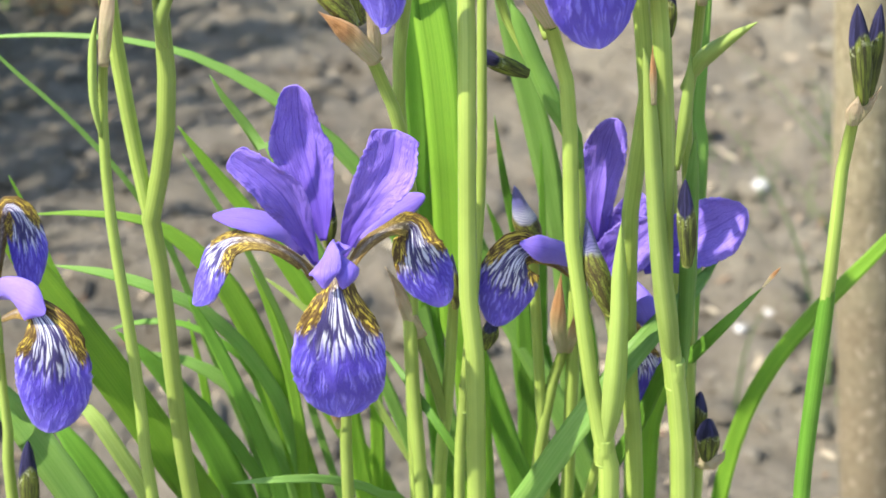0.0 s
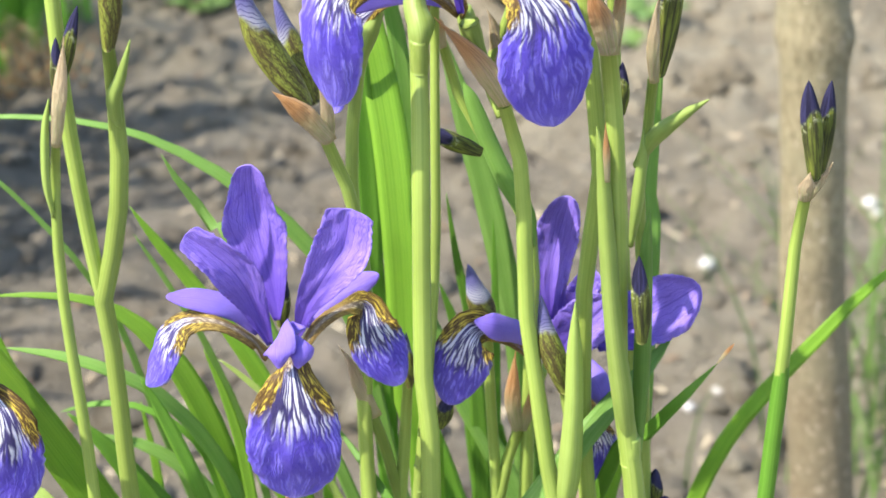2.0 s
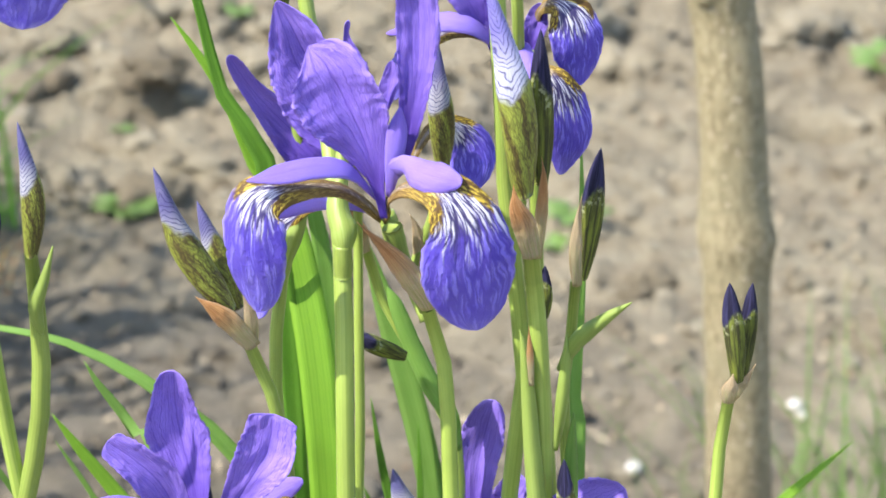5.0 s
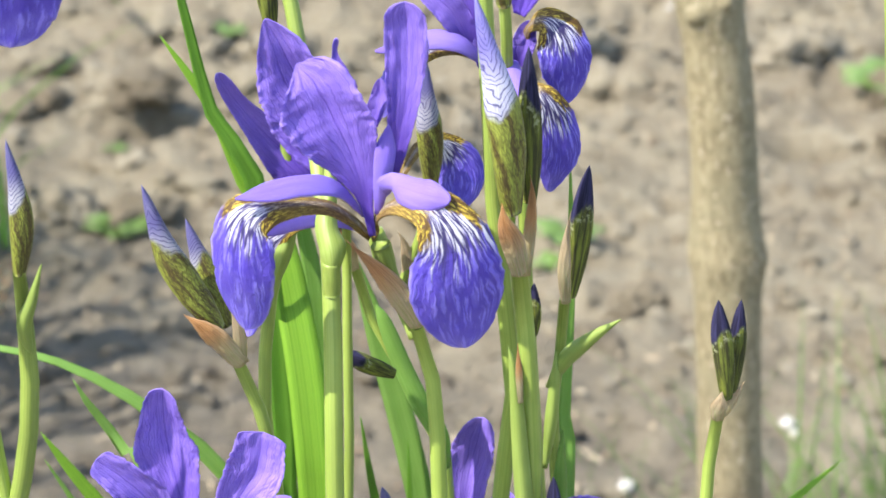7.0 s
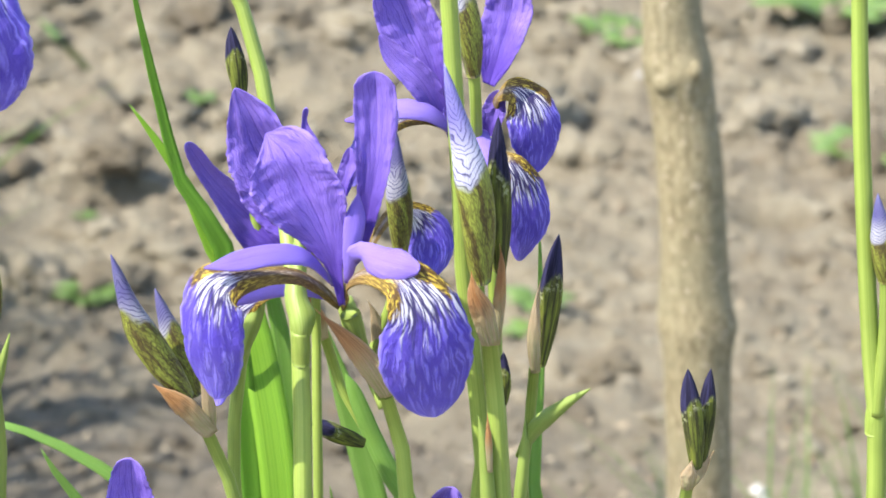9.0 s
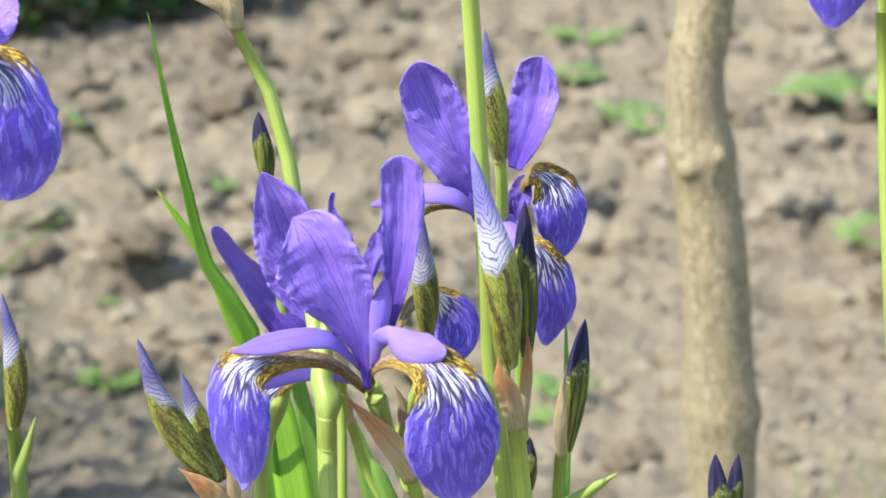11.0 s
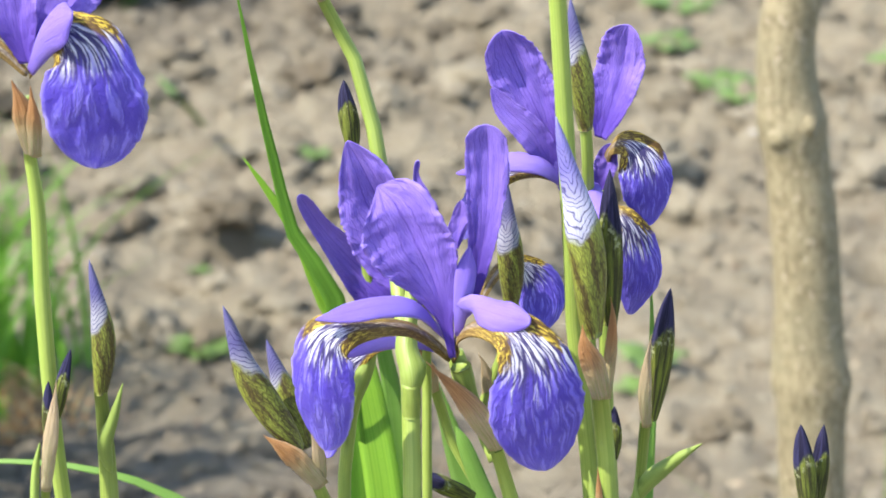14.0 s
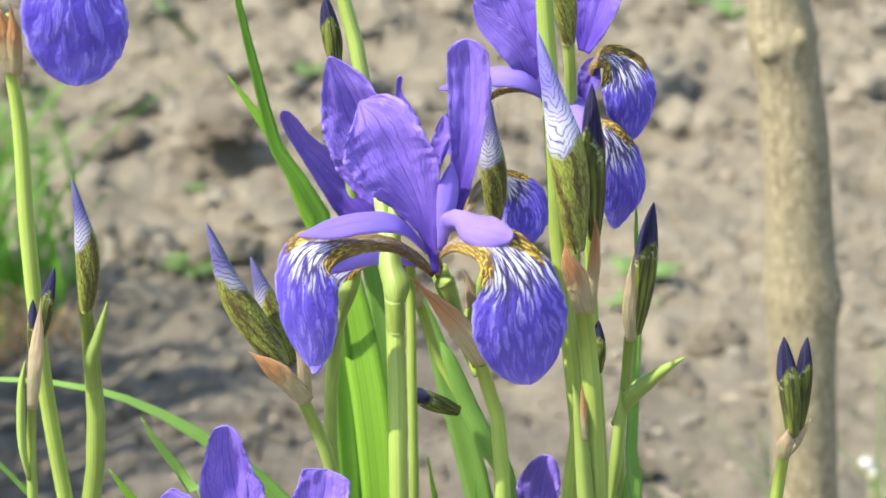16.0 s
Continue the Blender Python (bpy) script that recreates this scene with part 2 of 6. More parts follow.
def paper_material(name, a, b):
    s = Shade(name)
    u, v = s.uv()
    ln = s.noise(s.vec(s.math("MULTIPLY", u, 14.0), s.math("MULTIPLY", v, 1.2), s.random()), 1.6, 3.0)
    c = s.mix(s.step(ln, 0.3, 0.7), a, b)
    c = s.mix(s.step(v, 0.22, 0.7), s.mix(s.step(ln, 0.3, 0.6), (0.50, 0.50, 0.24), (0.66, 0.55, 0.36)), c)
    off = s.math("ABSOLUTE", s.math("SUBTRACT", s.math("MULTIPLY", u, 2.0), 1.0))
    c = s.mix(s.math("MULTIPLY", s.step(off, 0.75, 1.0), 0.4), c, (0.72, 0.56, 0.36))
    vein = s.math("SUBTRACT", 1.0, s.step(s.math("ABSOLUTE", s.math("SINE", s.math("ADD", s.math("MULTIPLY", u, 28.0), s.math("MULTIPLY", ln, 5.0)))), 0.05, 0.4))
    c = s.mix(s.math("MULTIPLY", vein, 0.35), c, (0.33, 0.16, 0.06))
    return s.done(c, 0.7, s.math("ADD", ln, s.math("MULTIPLY", s.noise(s.place(), 500.0, 3.0), 0.8)), 0.8, 0.0009, through=0.35, spec=0.2)


PAPER = paper_material("papery_spathe", (0.74, 0.42, 0.19), (0.56, 0.28, 0.11))
PAPER_PALE = paper_material("pale_papery_spathe", (0.74, 0.60, 0.40), (0.60, 0.46, 0.28))


def bud_material(name, band, crown):
    s = Shade(name)
    u, v = s.uv()
    warp = s.math("SUBTRACT", s.noise(s.place(), 150.0, 2.0), 0.5)
    tw = s.math("ADD", s.math("ADD", u, s.math("MULTIPLY", v, 0.35)), s.math("MULTIPLY", warp, 0.10))
    net = s.t.nodes.new("ShaderNodeTexVoronoi")
    net.feature = "DISTANCE_TO_EDGE"
    s.put(s.vec(s.math("MULTIPLY", tw, 46.0), s.math("MULTIPLY", v, 20.0), s.math("MULTIPLY", s.random(), 9.0)), net.inputs["Vector"])
    net.inputs["Scale"].default_value = 1.0
    line = s.math("SUBTRACT", 1.0, s.step(net.outputs["Distance"], 0.02, 0.22))
    patch = s.noise(s.vec(s.math("MULTIPLY", tw, 11.0), s.math("MULTIPLY", v, 2.5), s.math("MULTIPLY", s.random(), 30)), 1.3, 4.0, 0.6)
    green = s.mix(s.step(patch, 0.4, 0.62), (0.27, 0.31, 0.05), (0.105, 0.085, 0.02))
    green = s.mix(s.math("MULTIPLY", line, s.math("ADD", 0.45, s.math("MULTIPLY", s.step(patch, 0.35, 0.6), 0.4))), green, (0.05, 0.035, 0.015))
    # the rolled tip: curved fine lines on a pale foot, plain and bluish above
    flap = s.math("ABSOLUTE", s.math("SUBTRACT", s.math("FRACT", s.math("ADD", s.math("MULTIPLY", u, 2.0), s.random())), 0.5))
    thin = s.noise(s.place(), 420.0, 2.0)
    wave = s.math("ABSOLUTE", s.math("SINE", s.math("ADD", s.math("ADD", s.math("MULTIPLY", s.math("POWER", flap, 1.5), 19.0), s.math("MULTIPLY", v, 96.0)), s.math("MULTIPLY", warp, 15.0))))
    ink = s.math("SUBTRACT", 1.0, s.step(wave, 0.05, s.math("ADD", 0.2, s.math("MULTIPLY", thin, 0.7))))
    ink = s.math("MULTIPLY", ink, s.math("SUBTRACT", 1.0, s.math("MULTIPLY", s.step(v, 0.78, 1.0), 0.7)))
    tip = s.mix(s.math("ADD", s.math("MULTIPLY", s.step(v, 0.58, 0.78), 0.9), s.math("MULTIPLY", warp, 0.5)), band, crown)
    tip = s.mix(s.math("MULTIPLY", ink, 0.85), tip, (0.03, 0.025, 0.13))
    swirl = s.math("ADD", s.math("ADD", v, s.math("MULTIPLY", warp, 0.2)), s.math("MULTIPLY", s.math("SINE", s.math("ADD", s.math("MULTIPLY", u, 6.283), s.math("MULTIPLY", s.random(), 6.0))), 0.10))
    c = s.mix(s.step(swirl, 0.53, 0.60), green, tip)
    return s.done(c, 0.42, line, 0.3, 0.0005, spec=0.4)


BUD = bud_material("netted_bud", (0.34, 0.34, 0.40), (0.085, 0.078, 0.235))
BUD_PALE = bud_material("netted_pale_bud", (0.50, 0.50, 0.66), (0.17, 0.15, 0.47))


def dark_bud_material():
    s = Shade("dark_bud")
    u, v = s.uv()
    n = s.noise(s.vec(s.math("MULTIPLY", u, 13.0), s.math("MULTIPLY", v, 1.6), s.math("MULTIPLY", s.random(), 30)), 1.2, 5.0, 0.65)
    green = s.mix(s.step(n, 0.36, 0.60), (0.17, 0.20, 0.035), (0.045, 0.045, 0.02))
    tip = s.mix(s.step(n, 0.4, 0.6), (0.012, 0.011, 0.03), (0.032, 0.03, 0.08))
    swirl = s.math("ADD", v, s.math("MULTIPLY", s.math("SINE", s.math("ADD", s.math("MULTIPLY", u, 12.57), s.math("MULTIPLY", s.random(), 6.0))), 0.07))
    c = s.mix(s.step(swirl, 0.61, 0.69), green, tip)
    seam = s.math("MULTIPLY", s.math("SUBTRACT", 1.0, s.step(s.math("ABSOLUTE", s.math("SUBTRACT", swirl, 0.6)), 0.0, 0.09)), s.step(s.noise(s.place(), 900.0, 3.0), 0.5, 0.62))
    c = s.mix(s.math("MULTIPLY", seam, 0.7), c, (0.36, 0.38, 0.22))
    return s.done(c, 0.62, n, 0.5, 0.0007, spec=0.15)


DARK_BUD = dark_bud_material()


def soil_material(name, vary):
    s = Shade(name)
    p = s.world_place()
    big = s.noise(p, 2.2, 4.0)
    mid = s.noise(p, 16.0, 6.0, 0.68)
    fine = s.noise(p, 120.0, 5.0, 0.72)
    c = s.mix(s.step(mid, 0.32, 0.7), (0.232, 0.193, 0.133), (0.368, 0.323, 0.229))
    c = s.mix(s.math("MULTIPLY", s.step(big, 0.42, 0.66), 0.4), c, (0.23, 0.196, 0.145))
    c = s.mix(s.math("MULTIPLY", s.step(fine, 0.42, 0.72), 0.4), c, (0.43, 0.385, 0.288))
    c = s.mix(s.math("MULTIPLY", s.step(s.noise(p, 420.0, 3.0, 0.6), 0.56, 0.7), 0.5), c, (0.16, 0.13, 0.095))
    c = s.mix(s.math("MULTIPLY", s.step(s.noise(p, 300.0, 3.0, 0.6), 0.6, 0.72), 0.45), c, (0.52, 0.47, 0.36))
    c = s.mix(s.math("MULTIPLY", s.step(s.noise(p, 60.0, 3.0), 0.6, 0.75), 0.3), c, (0.36, 0.27, 0.20))
    if vary:
        c = s.mix(s.math("MULTIPLY", s.step(s.island(), 0.35, 1.0), 0.5), c, (0.47, 0.42, 0.32))
        c = s.mix(s.math("MULTIPLY", s.math("SUBTRACT", 1.0, s.step(s.island(), 0.0, 0.4)), 0.5), c, (0.15, 0.118, 0.08))
    # darker, greyer earth left behind the clump and along the far border
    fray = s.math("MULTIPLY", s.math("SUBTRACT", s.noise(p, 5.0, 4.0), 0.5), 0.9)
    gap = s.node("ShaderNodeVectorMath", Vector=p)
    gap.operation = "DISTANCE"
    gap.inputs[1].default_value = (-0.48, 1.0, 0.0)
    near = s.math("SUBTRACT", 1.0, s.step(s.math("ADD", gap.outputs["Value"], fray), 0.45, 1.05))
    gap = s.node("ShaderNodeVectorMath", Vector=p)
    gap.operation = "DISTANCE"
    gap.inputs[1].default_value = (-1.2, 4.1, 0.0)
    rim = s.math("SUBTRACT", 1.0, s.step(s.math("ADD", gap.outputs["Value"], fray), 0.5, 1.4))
    dark_earth = s.math("MAXIMUM", s.math("MULTIPLY", near, 0.62), s.math("MULTIPLY", rim, 0.6))
    c = s.mix(dark_earth, c, s.mix(s.step(s.noise(p, 34.0, 5.0, 0.7), 0.35, 0.62), (0.08, 0.07, 0.057), (0.19, 0.166, 0.135)))
    h = s.math("ADD", s.math("MULTIPLY", mid, 0.8), s.math("MULTIPLY", fine, 0.6))
    return s.done(c, 0.95, h, 1.0, 0.018, spec=0.12)


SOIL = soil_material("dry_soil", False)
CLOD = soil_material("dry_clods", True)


def bark_material():
    s = Shade("young_bark")
    p = s.place()
    sep = s.node("ShaderNodeSeparateXYZ", Vector=p)
    stretch = s.vec(sep.outputs[0], sep.outputs[1], s.math("MULTIPLY", sep.outputs[2], 0.38))
    a = s.noise(stretch, 330.0, 5.0, 0.7)
    b = s.noise(p, 30.0, 5.0, 0.6)
    spots = s.step(s.noise(s.vec(sep.outputs[0], sep.outputs[1], s.math("MULTIPLY", sep.outputs[2], 0.7)), 250.0, 2.0), 0.60, 0.68)
    c = s.mix(s.step(a, 0.32, 0.68), (0.165, 0.135, 0.078), (0.335, 0.285, 0.175))
    c = s.mix(s.math("MULTIPLY", s.step(b, 0.42, 0.7), 0.6), c, (0.235, 0.21, 0.13))
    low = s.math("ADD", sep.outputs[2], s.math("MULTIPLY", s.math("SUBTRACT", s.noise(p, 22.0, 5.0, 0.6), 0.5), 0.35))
    c = s.mix(s.math("MULTIPLY", s.math("SUBTRACT", 1.0, s.step(low, 0.16, 0.42)), 0.6), c, (0.15, 0.112, 0.072))     # browner and darker towards the foot, with a ragged edge
    c = s.mix(s.math("MULTIPLY", spots, 0.6), c, (0.50, 0.42, 0.30))
    return s.done(c, 0.8, s.math("ADD", s.math("ADD", a, s.math("MULTIPLY", b, 0.6)), s.math("MULTIPLY", spots, 0.6)), 0.6, 0.0012, spec=0.2)


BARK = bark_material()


def stone_material():
    s = Shade("pale_stone")
    n = s.noise(s.place(), 90.0, 4.0)
    return s.done(s.mix(n, (0.58, 0.56, 0.52), (0.42, 0.39, 0.35)), 0.7, n, 0.4, 0.002)


STONE = stone_material()


# ---- shape helpers ----
ORIGIN = {}


def thing(name, base, label, category, group=""):
    ob = new(name)
    ob.location = base
    ob.empty_display_size = 0.02
    ORIGIN[ob.name] = Vector(base)
    return tagged(ob, label, category, group)


def link(name, bm, material, parent=None, label="", smooth=True):
    """One mesh object; under a parent its vertices are moved to the parent's own place."""
    if parent is not None:
        o = ORIGIN[parent.name]
        bmesh.ops.translate(bm, vec=-o, verts=bm.verts)
    me = bpy.data.meshes.new(name)
    bm.to_mesh(me)
    bm.free()
    if smooth:
        me.polygons.foreach_set("use_smooth", [True] * len(me.polygons))
    me.materials.append(material)
    ob = new(name, me)
    if parent is not None:
        ob.parent = parent
        ORIGIN[ob.name] = ORIGIN[parent.name]
    else:
        ORIGIN[ob.name] = Vector((0, 0, 0))
    return tagged(ob, label)


def part(name, bm, material, parent, label=""):
    return link(name, bm, material, parent, label)


def spline(pts, n):
    """n + 1 evenly spread points of a smooth curve through pts, and where the given points fall (0 to 1)."""
    p = [Vector(q) for q in pts]
    p = [p[0] * 2 - p[1]] + p + [p[-1] * 2 - p[-2]]
    dense, marks, run = [], [0.0], 0.0
    for i in range(1, len(p) - 2):
        a, b, c, d = p[i - 1:i + 3]
        for k in range(16):
            t = k / 16
            q = 0.5 * (2 * b + (c - a) * t + (2 * a - 5 * b + 4 * c - d) * t * t + (3 * b - a - 3 * c + d) * t ** 3)
            if dense:
                run += (q - dense[-1]).length
            if k == 0 and i > 1:
                marks.append(run)
            dense.append(q)
    run += (p[-2] - dense[-1]).length
    dense.append(p[-2])
    marks.append(run)
    cum = [0.0]
    for a, b in zip(dense, dense[1:]):
        cum.append(cum[-1] + (b - a).length)
    total = cum[-1]
    xs = np.linspace(0, total, n + 1)
    arr = np.array([tuple(q) for q in dense])
    out = [Vector((np.interp(x, cum, arr[:, 0]), np.interp(x, cum, arr[:, 1]), np.interp(x, cum, arr[:, 2]))) for x in xs]
    return out, [m / total for m in marks], total


def ease(x, xs, ys):
    """A smooth curve through the given values."""
    i = min(max(int(np.searchsorted(xs, x)) - 1, 0), len(xs) - 2)
    h = max(1e-9, xs[i + 1] - xs[i])
    t = min(max((x - xs[i]) / h, 0.0), 1.0)
    def slope(k):
        lo, hi = max(k - 1, 0), min(k + 1, len(xs) - 1)
        return (ys[hi] - ys[lo]) / max(1e-9, xs[hi] - xs[lo])
    a, b = slope(i) * h, slope(i + 1) * h
    return max(0.0, (2 * t ** 3 - 3 * t * t + 1) * ys[i] + (t ** 3 - 2 * t * t + t) * a + (3 * t * t - 2 * t ** 3) * ys[i + 1] + (t ** 3 - t * t) * b)


def tube(pts, widths, sides=10, n=26, flat=1.0, cap=True):
    """A round stem through pts with a width at each point."""
    line, marks, _ = spline(pts, n)
    bm = bmesh.new()
    uvl = bm.loops.layers.uv.new("UVMap")
    rings = []
    side = Vector((1, 0, 0))
    for i, q in enumerate(line):
        tan = (line[min(i + 1, n)] - line[max(i - 1, 0)]).normalized()
        side = (side - tan * side.dot(tan)).normalized()
        up = tan.cross(side)
        r = np.interp(i / n, marks, widths) / 2
        rings.append([bm.verts.new(q + side * (r * math.cos(a)) + up * (r * flat * math.sin(a))) for a in (2 * math.pi * k / sides for k in range(sides))])
    for i in range(n):
        for k in range(sides):
            f = bm.faces.new((rings[i][k], rings[i][(k + 1) % sides], rings[i + 1][(k + 1) % sides], rings[i + 1][k]))
            for lp, (a, b) in zip(f.loops, ((k, i), (k + 1, i), (k + 1, i + 1), (k, i + 1))):
                lp[uvl].uv = (a / sides, b / n)
    if cap:
        bm.faces.new(rings[0])
        bm.faces.new(rings[-1])
    return bm


def petal(pts, widths, facing, cup=0.12, wave=0.02, claw=None, round_from=0.8, n=26, m=10, thick=0.0004, seed=0.0, blunt=2.0, fold=0.0, waves=9.0, crinkle=0.0, pale=1.0, ragged=1.0):
    """A thin curved sheet along pts, of the given widths, its face turned to `facing`."""
    fine, marks, _ = spline(pts, 240)
    rows = [1 - (1 - i / n) ** 1.45 for i in range(n + 1)]
    line = [fine[round(240 * q)] for q in rows]
    bm = bmesh.new()
    uvl = bm.loops.layers.uv.new("UVMap")
    turns = [Vector(q).normalized() for q in (facing if isinstance(facing, list) else [facing, facing])]
    spots = marks if isinstance(facing, list) else [0.0, 1.0]
    cut = marks[claw] if claw is not None else None
    front, back, vv = [], [], []
    for i, q in enumerate(line):
        s = round(240 * rows[i]) / 240
        at = round(240 * rows[i])
        tan = (fine[min(at + 4, 240)] - fine[max(at - 4, 0)]).normalized()
        facing = Vector([np.interp(s, spots, [q[c] for q in turns]) for c in range(3)])
        side = tan.cross(facing)
        if side.length < 0.05:
            side = Vector((1, 0, 0))
        side.normalize()
        nor = side.cross(tan).normalized()
        w = ease(s, marks, widths) / 2
        if s > round_from:
            w *= max(0.0, 1 - ((s - round_from) / (1 - round_from)) ** blunt) ** (1 / blunt) * 0.97 + 0.03
        if cut is not None:
            v = 0.38 * s / cut if s < cut else 0.38 + 0.62 * ((s - cut) / (1 - cut)) ** pale
        else:
            v = s
        vv.append(v)
        a, b = [], []
        for k in range(m + 1):
            x = 2 * k / m - 1
            ripple = wave * w * 2 * (abs(x) ** 1.5) * math.sin(s * waves + x * 3 + seed * 7)
            jag = 1 + (0.045 * noise.noise((s * 6 + seed * 3, x * 2, seed)) + 0.05 * noise.noise((s * 36, x, seed + 5)) + 0.035 * noise.noise((s * 60, x, seed + 9))) * (0.4 + 6 * crinkle) * ragged
            if crinkle:
                ripple += crinkle * w * 2 * (noise.noise((s * 5 + seed, x * 2.2, seed * 1.7)) * 0.8 + (0.1 + x * x) * 0.8 * noise.noise((s * 13, x * 3.5 + seed, seed)) + 0.3 * noise.noise((s * 3.5, x * 9 / (0.35 + s), seed)) + 0.65 * x ** 6 * noise.noise((s * 38, x * 2, seed + 3)))
            o = q + side * (x * w * jag) - nor * (cup * 2 * w * x * x + ripple - fold * 2 * w * abs(x))
            a.append(bm.verts.new(o + nor * (thick / 2)))
            b.append(bm.verts.new(o - nor * (thick / 2)))
        front.append(a)
        back.append(b)
    for i in range(n):
        for k in range(m):
            for g, rev in ((front, False), (back, True)):
                vs = [(k, i), (k + 1, i), (k + 1, i + 1), (k, i + 1)]
                if rev:
                    vs.reverse()
                f = bm.faces.new([g[j][c] for c, j in vs])
                for lp, (c, j) in zip(f.loops, vs):
                    lp[uvl].uv = (c / m, vv[j])
    rim = [(i, 0) for i in range(n + 1)] + [(n, k) for k in range(1, m + 1)] + [(i, m) for i in range(n - 1, -1, -1)] + [(0, k) for k in range(m - 1, 0, -1)]
    for (i, k), (j, l) in zip(rim, rim[1:] + rim[:1]):
        f = bm.faces.new((front[i][k], front[j][l], back[j][l], back[i][k]))
        for lp, (a, b) in zip(f.loops, ((i, k), (j, l), (j, l), (i, k))):
            lp[uvl].uv = (b / m, vv[a])
    bmesh.ops.recalc_face_normals(bm, faces=bm.faces)
    return bm


def spindle(base, tip, width, bend=(0, 0, 0), fat=0.42, sides=16, n=30, twist=0.9, point=1.7, beak=0.0):
    """A closed bud: plump below, drawn out to a point, with softly twisted edges."""
    base, tip = Vector(base), Vector(tip)
    mid = base.lerp(tip, 0.5) + Vector(bend)
    line, _, _ = spline([base, mid, tip], n)
    bm = bmesh.new()
    uvl = bm.loops.layers.uv.new("UVMap")
    rings, side = [], Vector((1, 0, 0))
    for i, q in enumerate(line):
        s = i / n
        tan = (line[min(i + 1, n)] - line[max(i - 1, 0)]).normalized()
        side = (side - tan * side.dot(tan)).normalized()
        up = tan.cross(side)
        if s < fat:
            r = 0.55 + 0.45 * math.sin(s / fat * math.pi / 2)
        else:
            x = (s - fat) / (1 - fat)
            r = (1 - x ** point) * 0.98 + 0.02 * (1 - x) + 0.012
            r *= 1 - beak * max(0.0, math.sin(math.pi * min(1.0, max(0.0, (x - 0.25) / 0.75)))) 
        r *= width / 2
        rings.append([bm.verts.new(q + (side * math.cos(a) + up * math.sin(a)) * r * (1 + 0.10 * math.sin(3 * a + twist * 6 * s)))
                      for a in (2 * math.pi * k / sides for k in range(sides))])
    for i in range(n):
        for k in range(sides):
            f = bm.faces.new((rings[i][k], rings[i][(k + 1) % sides], rings[i + 1][(k + 1) % sides], rings[i + 1][k]))
            for lp, (a, b) in zip(f.loops, ((k, i), (k + 1, i), (k + 1, i + 1), (k, i + 1))):
                lp[uvl].uv = (a / sides, b / n)
    bm.faces.new(rings[0])
    bm.faces.new(rings[-1])
    return bm


FOOT = Vector((0.0, 0.05, 0.0))    # where the clump springs from


def to_ground(pts, spread=0.45):
    """Carries a stem or blade on below its last point, down to the clump's foot."""
    last, prev = Vector(pts[-1]), Vector(pts[-2])
    slope = (last - prev) / max(1e-4, abs(last.z - prev.z))
    foot = Vector((FOOT.x + (last.x - FOOT.x) * spread, FOOT.y + (last.y - FOOT.y) * 0.8, -0.01))
    m = last + slope * (last.z * 0.3)
    m = m.lerp(last.lerp(foot, 0.35), 0.5)
    m.z = last.z * 0.68
    return list(pts) + [tuple(m), tuple(foot)]


def stalk(pts, widths, label, material=STEM, spread=0.45, name="iris_stalk", group="iris stalks of the clump"):
    """A flower stalk that rises from the ground; pts run from its top downwards."""
    path = to_ground(pts, spread)
    ob = thing(name, tuple(Vector(path[-1]) + Vector((0, 0, 0.01))), label, "iris", group)
    ws = [w * U for w in widths]
    part("stem", tube(path, ws + [ws[-1] * 1.08, ws[-1] * 1.25], n=44), material, ob)
    return ob


def side_stem(ob, pts, widths, material=STEM, n=22):
    return part("stem", tube(pts, [w * U for w in widths], n=n), material, ob)


def bud(ob, base, tip, width, dark=False, bend=(0, 0, 0), fat=0.42, pale=False):
    return part("bud", spindle(base, tip, width * U, bend, fat if dark else 0.36, point=2.9 if dark else 2.0, beak=0.06 if dark else 0.14), DARK_BUD if dark else BUD_PALE if pale else BUD, ob, "dark violet-tipped closed bud" if dark else "olive bud with veined violet tip")


def sheet(ob, name, pts, widths, material, facing=(0, -1, 0.2), label="", **kw):
    return part(name, petal(pts, [w * U for w in widths], facing, **kw), material, ob, label)


def node_ring(ob, at, width):
    """The swollen joint of a stem."""
    a = Vector(at)
    return part("joint", tube([a - Vector((0, 0, 0.0045)), a, a + Vector((0, 0, 0.0045))], [width * 0.93 * U, width * 1.04 * U, width * 0.93 * U], n=12), STEM, ob)


# ---- irises: stalks, buds and flowers ----
def flower(ob, foot, neck, width=16):
    """The green ovary that carries a flower's petals."""
    return part("flower", tube([foot, tuple(Vector(foot).lerp(Vector(neck), 0.5)), neck], [width * 0.8 * U, width * 1.15 * U, width * 0.9 * U], n=12), STEM, ob, "open violet iris flower with netted golden throat")


def fall(fl, pts, widths, facing, claw, **kw):
    kw.setdefault("cup", 0.10)
    kw.setdefault("crinkle", 0.042)
    kw.setdefault("ragged", 1.7)
    rise = (facing[0] * 0.5, facing[1] * 0.85, 0.9)
    facing = [rise] * claw + [tuple(0.55 * a + 0.45 * b for a, b in zip(facing, rise))] + [facing] * (len(pts) - claw - 1)
    return sheet(fl, "fall", pts, widths, FALL, facing, "violet fall with white veined patch", claw=claw, round_from=0.72, blunt=2.3, n=48, m=20, **kw)


def standard(fl, pts, widths, facing=(0, -1, 0.15), **kw):
    facing = (facing[0] - 0.25, facing[1], facing[2] + 0.15)
    kw.setdefault("cup", -0.06)
    kw.setdefault("wave", 0.05)
    kw.setdefault("fold", 0.12)
    kw.setdefault("crinkle", 0.07)
    kw.setdefault("ragged", 1.5)
    kw.setdefault("blunt", 2.4)
    return sheet(fl, "standard", pts, widths, STANDARD, facing, "upright violet petal", n=76, m=30, **kw)


